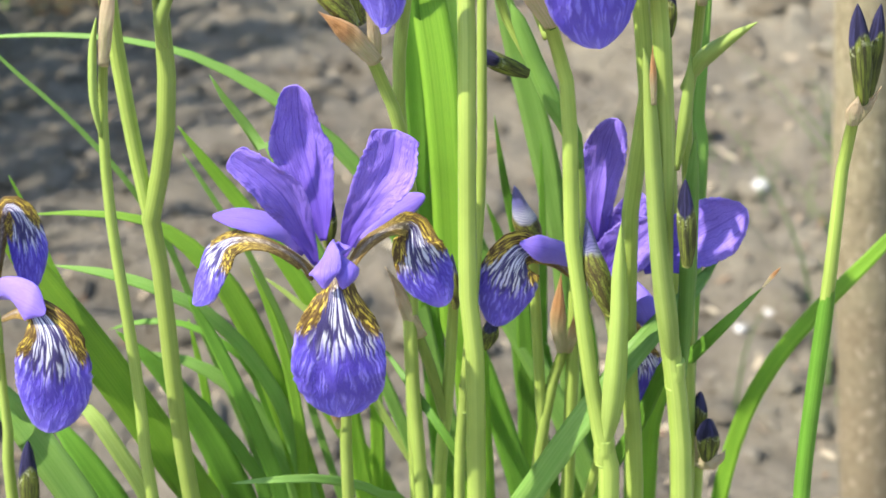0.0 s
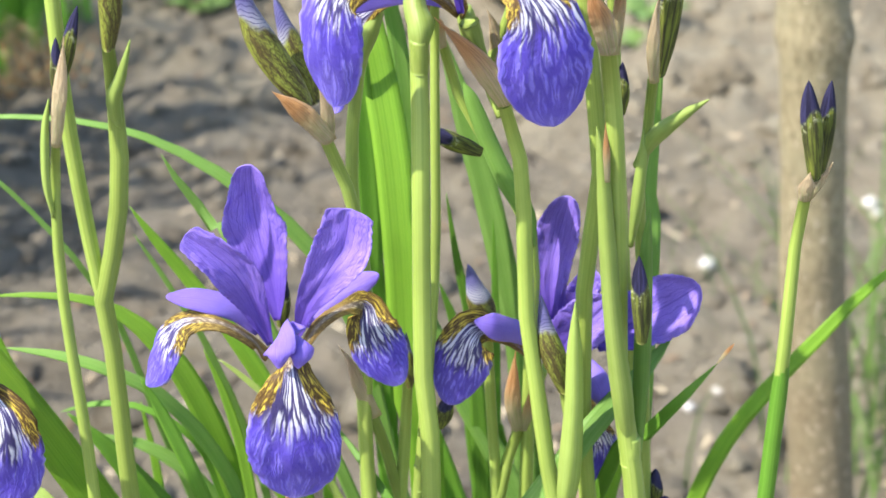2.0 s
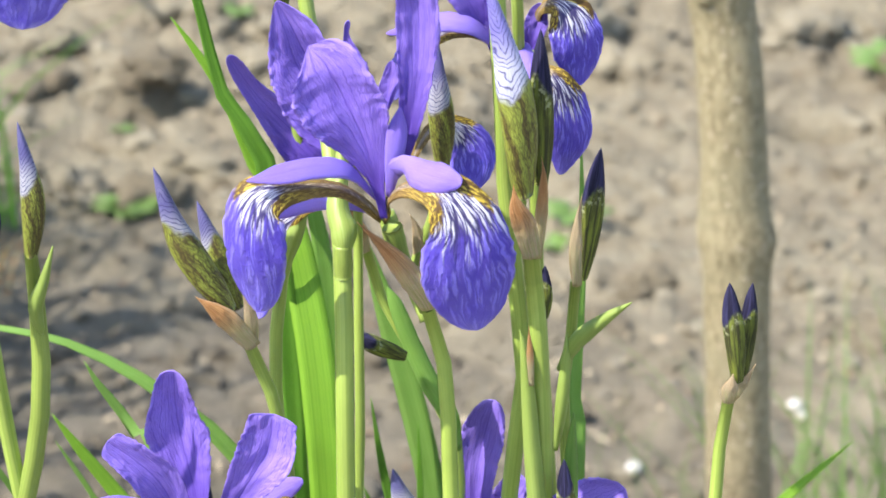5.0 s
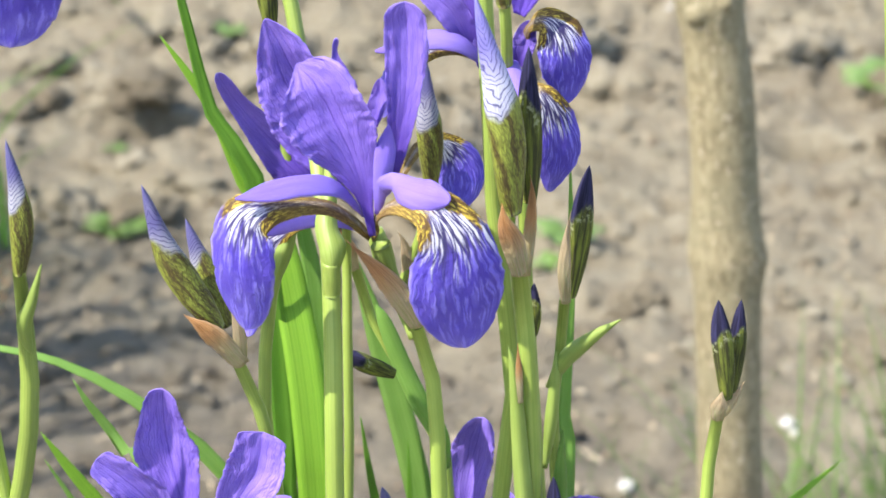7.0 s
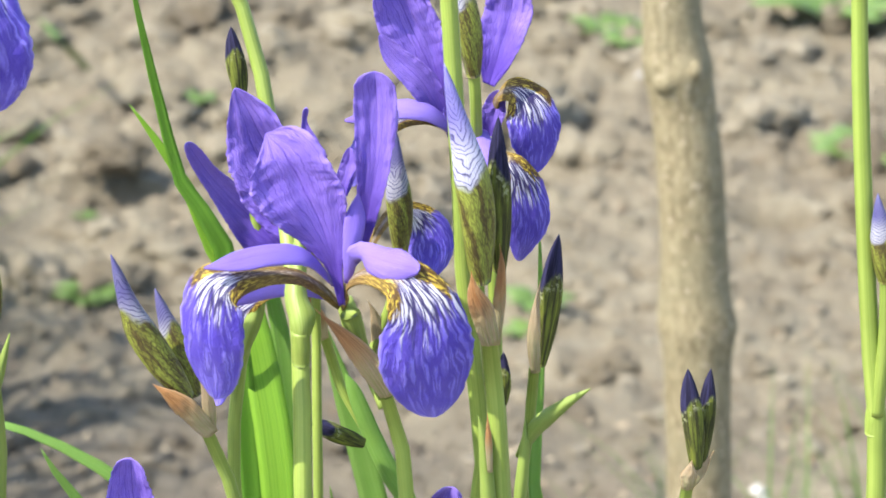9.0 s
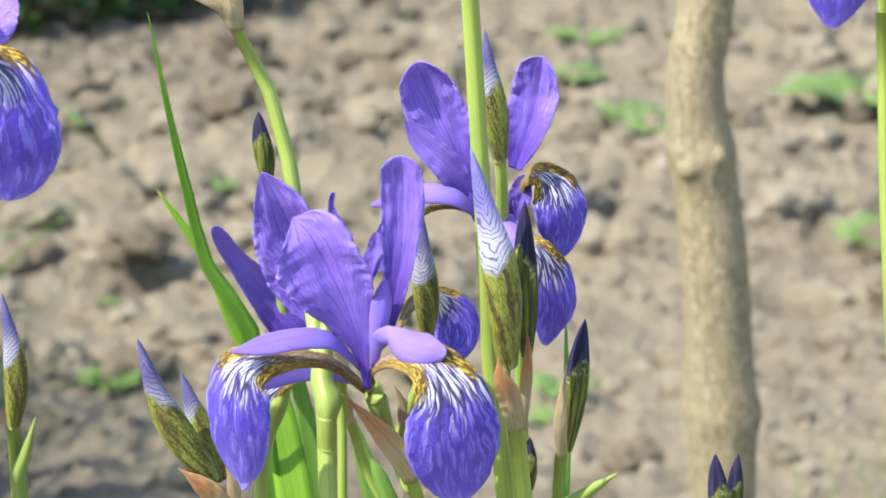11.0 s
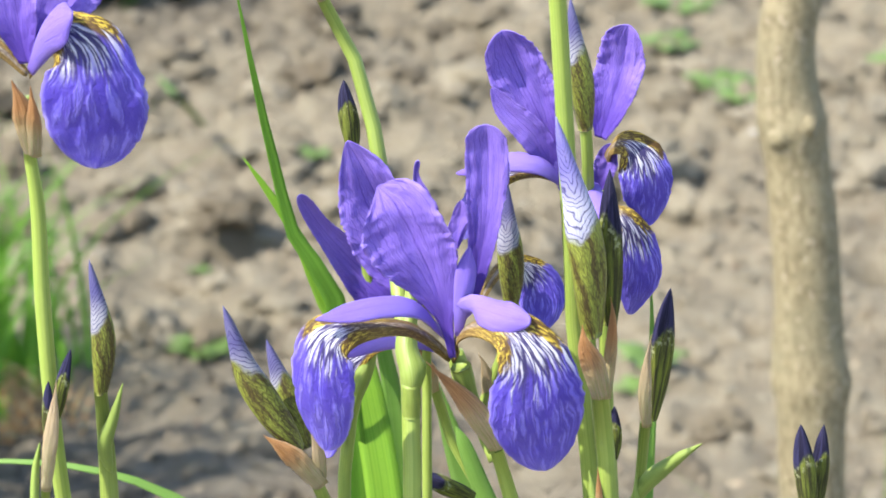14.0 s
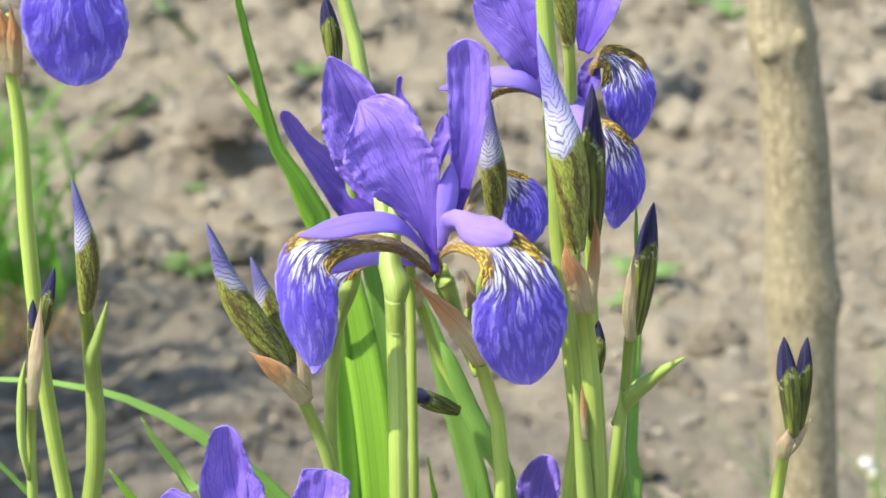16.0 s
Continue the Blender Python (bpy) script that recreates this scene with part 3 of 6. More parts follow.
def style(fl, pts, widths, facing=(0, -0.6, 0.8), **kw):
    kw.setdefault("cup", 0.22)
    kw.setdefault("crinkle", 0.035)
    return sheet(fl, "style_arm", pts, widths, STYLE, facing, "pale lilac style arm", n=20, m=10, **kw)


def spathe(ob, pts, widths, facing=(0, -1, 0.1), **kw):
    kw.setdefault("cup", 0.2)
    kw.setdefault("crinkle", 0.12)
    kw.setdefault("blunt", 1.35)
    pale = kw.pop("bleached", False)
    return sheet(ob, "spathe", pts, widths, PAPER_PALE if pale else PAPER, facing, "bleached papery bract" if pale else "dry papery brown bract", round_from=0.5, **kw)


def sheath(ob, pts, widths, facing=(0, -1, 0.1), material=PALE, **kw):
    kw.setdefault("cup", 0.4)
    first = Vector(pts[0])
    pts = [tuple(first + Vector((0, widths[0] * U * 0.55, 0)))] + list(pts[1:])
    widths = [widths[0] * 0.4] + list(widths[1:])
    return sheet(ob, "sheath_leaf", pts, widths, material, facing, "", round_from=0.97, **kw)


# the low open flower, its face to the path
low = stalk([(-0.0646, 0.0040, 0.5857), (-0.0642, 0.0040, 0.5703), (-0.0629, 0.0030, 0.5552), (-0.0631, 0.0030, 0.5221)], [14, 20, 24, 27], "tall iris stalk with one fully open violet flower")
fl = flower(low, *[(-0.0647, 0.0040, 0.5838), (-0.0643, 0.0000, 0.6105)])
standard(fl, [(-0.0679, 0.0080, 0.6129), (-0.0699, 0.0130, 0.6233), (-0.0736, 0.0170, 0.6374), (-0.0743, 0.0160, 0.6485), (-0.0741, 0.0120, 0.6597)], [12, 74, 124, 92, 50], (0.1, -1, 0.05), seed=1, round_from=0.94)
standard(fl, [(-0.0691, -0.0020, 0.6108), (-0.0729, -0.0030, 0.6232), (-0.0766, -0.0050, 0.6334), (-0.0822, -0.0070, 0.6410), (-0.0901, -0.0080, 0.6480)], [12, 52, 82, 74, 52], (0.25, -1, 0.2), seed=2, round_from=0.965)
standard(fl, [(-0.0613, -0.0030, 0.6140), (-0.0579, -0.0050, 0.6251), (-0.0527, -0.0070, 0.6351), (-0.0474, -0.0080, 0.6448), (-0.0450, -0.0080, 0.6561)], [12, 44, 80, 106, 88], (0.2, -1, 0.1), seed=3, round_from=0.965)
fall(fl, [(-0.0639, -0.0040, 0.6105), (-0.0620, -0.0200, 0.6169), (-0.0605, -0.0310, 0.6194), (-0.0601, -0.0345, 0.6091), (-0.0605, -0.0330, 0.5938), (-0.0617, -0.0260, 0.5755)], [21, 32, 78, 150, 178, 160], (0, -1, 0.05), 2, seed=1, pale=1.25)
fall(fl, [(-0.0699, -0.0020, 0.6064), (-0.0745, -0.0060, 0.6149), (-0.0824, -0.0090, 0.6215), (-0.0913, -0.0080, 0.6213), (-0.0969, -0.0090, 0.6167), (-0.1014, -0.0080, 0.6070), (-0.1042, -0.0060, 0.5995)], [18, 26, 30, 54, 88, 92, 56], (-0.8, -0.55, 0.3), 3, seed=2, cup=0.18, pale=1.3)
fall(fl, [(-0.0596, -0.0030, 0.6108), (-0.0548, -0.0030, 0.6181), (-0.0482, -0.0010, 0.6220), (-0.0426, 0.0040, 0.6199), (-0.0409, 0.0010, 0.6147), (-0.0378, 0.0000, 0.6066), (-0.0329, 0.0010, 0.5964)], [18, 26, 28, 64, 100, 104, 74], (0.25, -1, 0.2), 3, seed=3, cup=0.05, pale=1.6)
style(fl, [(-0.0627, -0.0160, 0.6256), (-0.0632, -0.0320, 0.6301), (-0.0634, -0.0380, 0.6284), (-0.0628, -0.0380, 0.6238)], [14, 52, 64, 42], (-0.25, -1, 0.3), round_from=0.66, cup=0.3)
style(fl, [(-0.0624, -0.0140, 0.6241), (-0.0582, -0.0300, 0.6286), (-0.0570, -0.0350, 0.6265), (-0.0581, -0.0360, 0.6227)], [14, 46, 56, 38], (0.3, -1, 0.3), round_from=0.66, cup=0.3)
style(fl, [(-0.0723, -0.0010, 0.6140), (-0.0788, -0.0030, 0.6225), (-0.0870, -0.0050, 0.6265), (-0.0969, -0.0060, 0.6279)], [20, 44, 48, 24], (-0.35, -0.6, 0.8), cup=0.1)
style(fl, [(-0.0587, 0.0030, 0.6133), (-0.0527, 0.0050, 0.6197), (-0.0462, 0.0060, 0.6245), (-0.0388, 0.0060, 0.6290)], [16, 34, 44, 26], (0.1, -0.9, 0.5))
bud(low, *[(-0.0687, 0.0220, 0.6032), (-0.0673, 0.0240, 0.6190)], 30, True)
spathe(low, [(-0.0652, 0.0010, 0.5535), (-0.0656, -0.0020, 0.5600), (-0.0657, -0.0030, 0.5650)], [10, 20, 8])

# the flower at the edge of the clump, half out of sight
edge = stalk([(-0.1629, 0.0000, 0.5784), (-0.1638, 0.0000, 0.5608), (-0.1636, 0.0000, 0.5406), (-0.1647, 0.0000, 0.5215)], [14, 20, 24, 26], "iris stalk with an open violet flower at the clump's edge")
fl = flower(edge, *[(-0.1631, 0.0000, 0.5765), (-0.1628, 0.0000, 0.5937)])
fall(fl, [(-0.1601, -0.0040, 0.5923), (-0.1515, -0.0160, 0.6019), (-0.1454, -0.0220, 0.6052), (-0.1411, -0.0260, 0.5986), (-0.1422, -0.0250, 0.5832), (-0.1465, -0.0200, 0.5642)], [14, 28, 62, 122, 148, 120], (0.05, -1, 0.1), 2, seed=5, pale=1.4)
fall(fl, [(-0.1642, 0.0060, 0.5939), (-0.1622, 0.0120, 0.6094), (-0.1600, 0.0140, 0.6185), (-0.1564, 0.0130, 0.6163), (-0.1540, 0.0110, 0.6063), (-0.1542, 0.0090, 0.5943)], [11, 24, 44, 66, 76, 60], (0.4, -1, 0.2), 2, seed=6, pale=1.6)
fall(fl, [(-0.1658, 0.0000, 0.5936), (-0.1703, -0.0040, 0.6034), (-0.1761, -0.0060, 0.6044), (-0.1800, -0.0070, 0.5975), (-0.1839, -0.0060, 0.5817)], [11, 26, 51, 100, 80], (-0.4, -1, 0.2), 2, seed=7)
style(fl, [(-0.1617, -0.0040, 0.5998), (-0.1541, -0.0160, 0.6074), (-0.1473, -0.0240, 0.6096), (-0.1415, -0.0260, 0.6073)], [30, 62, 72, 36], (0.2, -0.95, 0.3))
standard(fl, [(-0.1633, 0.0020, 0.5982), (-0.1665, 0.0040, 0.6100), (-0.1687, 0.0060, 0.6235), (-0.1688, 0.0060, 0.6361)], [24, 80, 110, 80], seed=4)
standard(fl, [(-0.1639, 0.0040, 0.5970), (-0.1741, 0.0060, 0.6050), (-0.1812, 0.0060, 0.6142), (-0.1862, 0.0040, 0.6225)], [24, 80, 110, 80], seed=5)
bud(edge, *[(-0.1588, -0.0060, 0.5223), (-0.1558, -0.0080, 0.5531)], 40, True)
side_stem(edge, [(-0.1587, -0.0060, 0.5233), (-0.1627, -0.0030, 0.5073), (-0.1681, 0.0000, 0.4830)], [22, 22, 24])

# forked stalk: one arm with a bud, the other with a flower high up
fork = stalk([(-0.1093, 0.0040, 0.6977), (-0.1089, 0.0040, 0.6878), (-0.1085, 0.0045, 0.6719), (-0.1097, 0.0060, 0.6542), (-0.1129, 0.0080, 0.6357), (-0.1175, 0.0100, 0.6195), (-0.1158, 0.0100, 0.5982), (-0.1149, 0.0100, 0.5654), (-0.1123, 0.0120, 0.5144)], [24, 28, 35, 36, 36, 38, 35, 36, 38], "forked iris stalk with a closed bud and an open flower")
side_stem(fork, [(-0.1241, 0.0040, 0.7636), (-0.1231, 0.0049, 0.7480), (-0.1235, 0.0054, 0.7205), (-0.1230, 0.0064, 0.6871), (-0.1222, 0.0081, 0.6659), (-0.1203, 0.0097, 0.6407), (-0.1183, 0.0100, 0.6225), (-0.1176, 0.0100, 0.6152)], [22, 27, 30, 30, 31, 31, 30, 20], n=40)
bud(fork, *[(-0.1093, 0.0040, 0.6968), (-0.1101, 0.0030, 0.7348)], 42, bend=(0.002, 0, 0))
sheath(fork, [(-0.1076, 0.0000, 0.6739), (-0.1079, -0.0008, 0.6834), (-0.1052, -0.0010, 0.6916), (-0.1025, 0.0000, 0.7014)], [36, 28, 19, 2], (0.3, -1, 0))
fl = flower(fork, *[(-0.1234, 0.0040, 0.7651), (-0.1231, 0.0020, 0.7788)])
spathe(fork, [(-0.1231, 0.0030, 0.7625), (-0.1236, -0.0020, 0.7754), (-0.1261, -0.0020, 0.7842)], [26, 44, 12], (0.1, -1, 0))
spathe(fork, [(-0.1221, 0.0010, 0.7631), (-0.1208, -0.0040, 0.7744), (-0.1209, -0.0040, 0.7832)], [22, 26, 8])
fall(fl, [(-0.1216, 0.0000, 0.7851), (-0.1156, -0.0120, 0.7965), (-0.1096, -0.0180, 0.8010), (-0.1031, -0.0220, 0.7960), (-0.1017, -0.0220, 0.7835), (-0.1035, -0.0160, 0.7652)], [17, 33, 73, 138, 176, 160], (0.12, -1, 0.15), 2, seed=9)
fall(fl, [(-0.1226, 0.0020, 0.7846), (-0.1306, 0.0020, 0.7919), (-0.1379, 0.0020, 0.7906), (-0.1431, 0.0020, 0.7804), (-0.1458, 0.0020, 0.7670)], [12, 31, 76, 130, 100], (-0.4, -1, 0.2), 2, seed=10)
style(fl, [(-0.1211, -0.0040, 0.7876), (-0.1144, -0.0180, 0.7993), (-0.1087, -0.0240, 0.8045), (-0.1047, -0.0260, 0.8063)], [26, 66, 74, 36], (0.1, -0.8, 0.6))
standard(fl, [(-0.1227, 0.0020, 0.7876), (-0.1242, 0.0020, 0.8005), (-0.1245, 0.0020, 0.8134), (-0.1245, 0.0020, 0.8231)], [24, 90, 120, 80], seed=6)
standard(fl, [(-0.1228, 0.0060, 0.7866), (-0.1161, 0.0100, 0.7972), (-0.1101, 0.0120, 0.8069), (-0.1051, 0.0120, 0.8155)], [24, 90, 120, 80], seed=7)

# slim stalk with a papery bud beside it
slim = stalk([(-0.1231, -0.0080, 0.6742), (-0.1246, -0.0080, 0.6572), (-0.1249, -0.0080, 0.6278), (-0.1222, -0.0080, 0.5842), (-0.1210, -0.0080, 0.5532), (-0.1199, -0.0080, 0.5285)], [17, 20, 22, 24, 25, 27], "slim iris stalk with small papery-wrapped buds")
spathe(slim, [(-0.1225, -0.0110, 0.6750), (-0.1204, -0.0130, 0.6876), (-0.1189, -0.0120, 0.6975), (-0.1179, -0.0100, 0.7062)], [18, 26, 24, 6], bleached=True)
bud(slim, *[(-0.1221, -0.0060, 0.6861), (-0.1209, -0.0060, 0.7044)], 22, True)
bud(slim, *[(-0.1213, -0.0040, 0.6902), (-0.1149, -0.0040, 0.7125)], 26, True)
sheath(slim, [(-0.1252, -0.0110, 0.6536), (-0.1258, -0.0120, 0.6658), (-0.1250, -0.0110, 0.6802), (-0.1233, -0.0100, 0.6887)], [16, 16, 14, 3])

# tall stalk in front that leans over at its top
tall = stalk([(-0.0506, 0.0360, 0.7971), (-0.0436, 0.0360, 0.7843), (-0.0384, 0.0340, 0.7677), (-0.0361, 0.0300, 0.7563), (-0.0331, 0.0280, 0.7374), (-0.0307, 0.0180, 0.7248), (-0.0282, 0.0040, 0.7140), (-0.0261, -0.0060, 0.6946), (-0.0260, -0.0120, 0.6529), (-0.0258, -0.0140, 0.6049), (-0.0240, -0.0140, 0.5863), (-0.0238, -0.0140, 0.5354)], [22, 26, 28, 29, 29, 29, 30, 34, 34, 36, 37, 39], "tall iris stalk bending over, with a papery sheath at its tip")
spathe(tall, [(-0.0497, 0.0330, 0.7969), (-0.0532, 0.0300, 0.8053), (-0.0605, 0.0300, 0.8083), (-0.0690, 0.0340, 0.8099)], [24, 40, 30, 6], (0, -1, 0.3), bleached=True)
spathe(tall, [(-0.0502, 0.0320, 0.7974), (-0.0516, 0.0290, 0.8070), (-0.0532, 0.0300, 0.8172)], [26, 46, 12], (0, -1, 0.1), bleached=True)
sheath(tall, [(-0.0259, -0.0105, 0.6997), (-0.0258, -0.0080, 0.7073), (-0.0274, -0.0030, 0.7132), (-0.0266, 0.0060, 0.7232), (-0.0274, 0.0120, 0.7350)], [40, 48, 42, 24, 4], (0, -1, 0), cup=0.45)
node_ring(tall, *[(-0.0261, -0.0060, 0.6994)], 35)

# slimmer stalk behind it
thin = stalk([(-0.0227, 0.0120, 0.7099), (-0.0226, 0.0040, 0.6788), (-0.0228, 0.0040, 0.6379), (-0.0250, 0.0040, 0.6015), (-0.0282, 0.0040, 0.5633), (-0.0301, 0.0060, 0.5209)], [17, 18, 19, 20, 22, 24], "slender iris stalk without a flower")
node_ring(thin, *[(-0.0282, 0.0040, 0.5633)], 22)

# the main flower, with buds round it
main = stalk([(-0.0039, -0.0040, 0.6847), (-0.0009, -0.0040, 0.6744), (0.0011, -0.0040, 0.6614), (0.0025, -0.0040, 0.6211), (0.0045, -0.0040, 0.6067), (0.0089, -0.0040, 0.5731), (0.0136, -0.0040, 0.5478), (0.0147, -0.0040, 0.5293)], [24, 27, 29, 31, 31, 32, 42, 42], "iris stalk with a large open violet flower and buds")
fl = flower(main, *[(-0.0103, 0.0000, 0.6958), (-0.0149, 0.0000, 0.7108)], 34)
side_stem(main, [(-0.0132, -0.0060, 0.7090), (-0.0103, -0.0040, 0.6982), (-0.0047, -0.0040, 0.6845)], [38, 30, 22])
node_ring(main, *[(0.0129, -0.0040, 0.5514)], 42)
sheath(main, [(0.0129, -0.0085, 0.5509), (0.0147, -0.0095, 0.5711), (0.0157, -0.0095, 0.5955), (0.0156, -0.0085, 0.6132), (0.0158, -0.0070, 0.6280)], [40, 44, 36, 28, 3], (-0.1, -1, 0))
spathe(main, [(-0.0035, -0.0080, 0.6864), (-0.0075, -0.0110, 0.6951), (-0.0137, -0.0110, 0.7035), (-0.0221, -0.0090, 0.7116)], [30, 46, 34, 4], (-0.4, -1, 0.4), cup=0.1)
spathe(main, [(-0.0033, 0.0040, 0.6819), (-0.0048, 0.0060, 0.6933), (-0.0070, 0.0060, 0.7038), (-0.0089, 0.0060, 0.7082)], [20, 34, 26, 5], (0.2, -1, 0.2), bleached=True)
standard(fl, [(-0.0150, -0.0090, 0.7127), (-0.0167, -0.0090, 0.7226), (-0.0199, -0.0100, 0.7340), (-0.0249, -0.0120, 0.7459), (-0.0290, -0.0120, 0.7544), (-0.0336, -0.0090, 0.7587)], [12, 28, 96, 156, 130, 54], (-0.05, -1, 0.15), seed=11, round_from=0.86, blunt=1.5)
standard(fl, [(-0.0217, 0.0160, 0.7193), (-0.0288, 0.0200, 0.7315), (-0.0353, 0.0220, 0.7442), (-0.0394, 0.0200, 0.7549), (-0.0432, 0.0180, 0.7628)], [60, 146, 138, 92, 30], (0, -1, 0.1), seed=12)
standard(fl, [(-0.0333, 0.0400, 0.7099), (-0.0404, 0.0400, 0.7182), (-0.0477, 0.0400, 0.7260), (-0.0534, 0.0380, 0.7340), (-0.0579, 0.0340, 0.7431)], [104, 92, 60, 38, 32], (0.3, -1, 0.1), seed=13)
standard(fl, [(-0.0103, 0.0020, 0.7233), (-0.0083, 0.0000, 0.7351), (-0.0066, -0.0010, 0.7491), (-0.0060, -0.0020, 0.7614), (-0.0065, -0.0040, 0.7734)], [14, 38, 62, 76, 70], (0.05, -1, 0), seed=14, round_from=0.9)
fall(fl, [(-0.0160, -0.0020, 0.7098), (-0.0209, -0.0080, 0.7173), (-0.0264, -0.0140, 0.7229), (-0.0338, -0.0200, 0.7255), (-0.0415, -0.0260, 0.7265), (-0.0468, -0.0280, 0.7228), (-0.0487, -0.0270, 0.7103), (-0.0475, -0.0200, 0.6913)], [16, 28, 36, 42, 70, 108, 124, 108], (-0.42, -0.9, 0.15), 4, seed=11, cup=0.16, pale=0.85)
fall(fl, [(-0.0156, -0.0020, 0.7095), (-0.0132, -0.0120, 0.7202), (-0.0073, -0.0220, 0.7265), (0.0006, -0.0300, 0.7274), (0.0059, -0.0330, 0.7192), (0.0068, -0.0320, 0.7071), (0.0088, -0.0250, 0.6883)], [18, 32, 46, 88, 132, 168, 148], (0.15, -1, 0.12), 3, seed=12, cup=0.12, pale=0.95)
fall(fl, [(-0.0090, 0.0160, 0.7185), (-0.0036, 0.0260, 0.7243), (0.0019, 0.0320, 0.7239), (0.0068, 0.0340, 0.7183), (0.0087, 0.0330, 0.7120), (0.0078, 0.0300, 0.7056)], [12, 24, 42, 84, 92, 62], (0.3, -1, 0.1), 2, seed=13, pale=1.1)
fall(fl, [(-0.0219, 0.0160, 0.7043), (-0.0315, 0.0260, 0.7029), (-0.0398, 0.0340, 0.6974), (-0.0474, 0.0380, 0.6890), (-0.0513, 0.0380, 0.6772), (-0.0520, 0.0340, 0.6655)], [8, 14, 24, 56, 70, 56], (-0.3, -1, 0.1), 2, seed=14)
style(fl, [(-0.0193, 0.0080, 0.7084), (-0.0277, 0.0120, 0.7100), (-0.0370, 0.0160, 0.7079), (-0.0456, 0.0200, 0.7016)], [14, 34, 42, 20], (-0.1, -0.9, 0.5))
style(fl, [(-0.0177, -0.0060, 0.7184), (-0.0236, -0.0160, 0.7286), (-0.0315, -0.0220, 0.7316), (-0.0400, -0.0270, 0.7315), (-0.0483, -0.0300, 0.7305)], [26, 40, 46, 40, 12], (-0.1, -0.65, 0.8), cup=0.1)
style(fl, [(-0.0142, -0.0060, 0.7212), (-0.0098, -0.0180, 0.7294), (-0.0030, -0.0270, 0.7309), (0.0047, -0.0310, 0.7305)], [26, 46, 56, 40], (0.25, -0.95, 0.4))
style(fl, [(-0.0137, -0.0120, 0.7197), (-0.0125, -0.0140, 0.7293), (-0.0115, -0.0150, 0.7372), (-0.0106, -0.0140, 0.7444)], [12, 30, 36, 12], (0.05, -1, 0.3))
bud(main, *[(-0.0001, 0.0080, 0.7208), (-0.0014, 0.0060, 0.7557)], 46)
side_stem(main, [(-0.0001, 0.0080, 0.7220), (-0.0024, 0.0080, 0.7079), (-0.0084, 0.0060, 0.6897), (-0.0048, 0.0000, 0.6798)], [20, 18, 18, 18])
standard(fl, [(-0.0162, 0.0200, 0.7330), (-0.0141, 0.0220, 0.7387), (-0.0134, 0.0220, 0.7453)], [30, 34, 16], seed=15)
standard(fl, [(-0.0218, 0.0120, 0.7447), (-0.0241, 0.0140, 0.7498), (-0.0251, 0.0140, 0.7551), (-0.0245, 0.0120, 0.7593)], [40, 30, 10, 13], (0.4, -1, 0), seed=16)

# bent side branch behind the main flower
bent = stalk([(-0.0211, 0.0220, 0.6919), (-0.0182, 0.0220, 0.6795), (-0.0114, 0.0220, 0.6675), (-0.0067, 0.0230, 0.6549), (-0.0013, 0.0250, 0.6437), (0.0029, 0.0260, 0.6350), (0.0045, 0.0270, 0.6243), (0.0043, 0.0280, 0.6034), (0.0037, 0.0300, 0.5790)], [20, 20, 20, 22, 24, 26, 26, 26, 28], "bent iris stalk with a dry bract at the neck")
spathe(bent, [(-0.0216, 0.0190, 0.6914), (-0.0229, 0.0170, 0.6990), (-0.0247, 0.0180, 0.7043)], [26, 34, 14])
sheath(bent, [(0.0042, 0.0220, 0.6287), (0.0019, 0.0200, 0.6408), (-0.0041, 0.0180, 0.6527), (-0.0088, 0.0180, 0.6641), (-0.0134, 0.0180, 0.6771), (-0.0153, 0.0190, 0.6817)], [30, 36, 40, 36, 26, 3], (-0.2, -1, 0.1), material=BLADE_GREY, cup=0.25)
bud(bent, *[(-0.0104, 0.0120, 0.6639), (-0.0249, 0.0080, 0.6721)], 34, True, fat=0.5)

# the pair of slanting buds
pair = stalk([(-0.0526, 0.0080, 0.6694), (-0.0490, 0.0080, 0.6583), (-0.0451, 0.0100, 0.6488), (-0.0431, 0.0120, 0.6230), (-0.0429, 0.0120, 0.6041), (-0.0442, 0.0120, 0.5735), (-0.0415, 0.0120, 0.5162)], [24, 26, 26, 27, 27, 28, 30], "slanting iris stalk with two veined violet buds")
bud(pair, *[(-0.0573, 0.0030, 0.6812), (-0.0752, 0.0000, 0.7234)], 56, bend=(-0.002, 0, -0.001))
bud(pair, *[(-0.0558, 0.0120, 0.6783), (-0.0658, 0.0140, 0.7087)], 50)
spathe(pair, [(-0.0509, 0.0020, 0.6708), (-0.0569, -0.0020, 0.6798), (-0.0614, -0.0030, 0.6848), (-0.0655, -0.0020, 0.6877)], [30, 42, 34, 8], (-0.3, -1, 0.3))
spathe(pair, [(-0.0514, 0.0040, 0.6705), (-0.0514, 0.0010, 0.6806), (-0.0535, 0.0010, 0.6896)], [22, 24, 6], bleached=True)

# straight stalk with the two fat buds
fat = stalk([(0.0230, -0.0060, 0.7010), (0.0249, -0.0060, 0.6827), (0.0265, -0.0060, 0.6560), (0.0274, -0.0060, 0.6328), (0.0284, -0.0060, 0.6004), (0.0322, -0.0060, 0.5788), (0.0359, -0.0060, 0.5313)], [32, 33, 34, 36, 37, 40, 44], "stout iris stalk with two fat veined buds")
node_ring(fat, *[(0.0322, -0.0060, 0.5795)], 40)
bud(fat, *[(0.0205, -0.0120, 0.7199), (0.0107, -0.0140, 0.7782)], 62, bend=(0.002, 0, 0), fat=0.5, pale=True)
bud(fat, *[(0.0254, -0.0040, 0.7200), (0.0246, -0.0040, 0.7618)], 42, True)
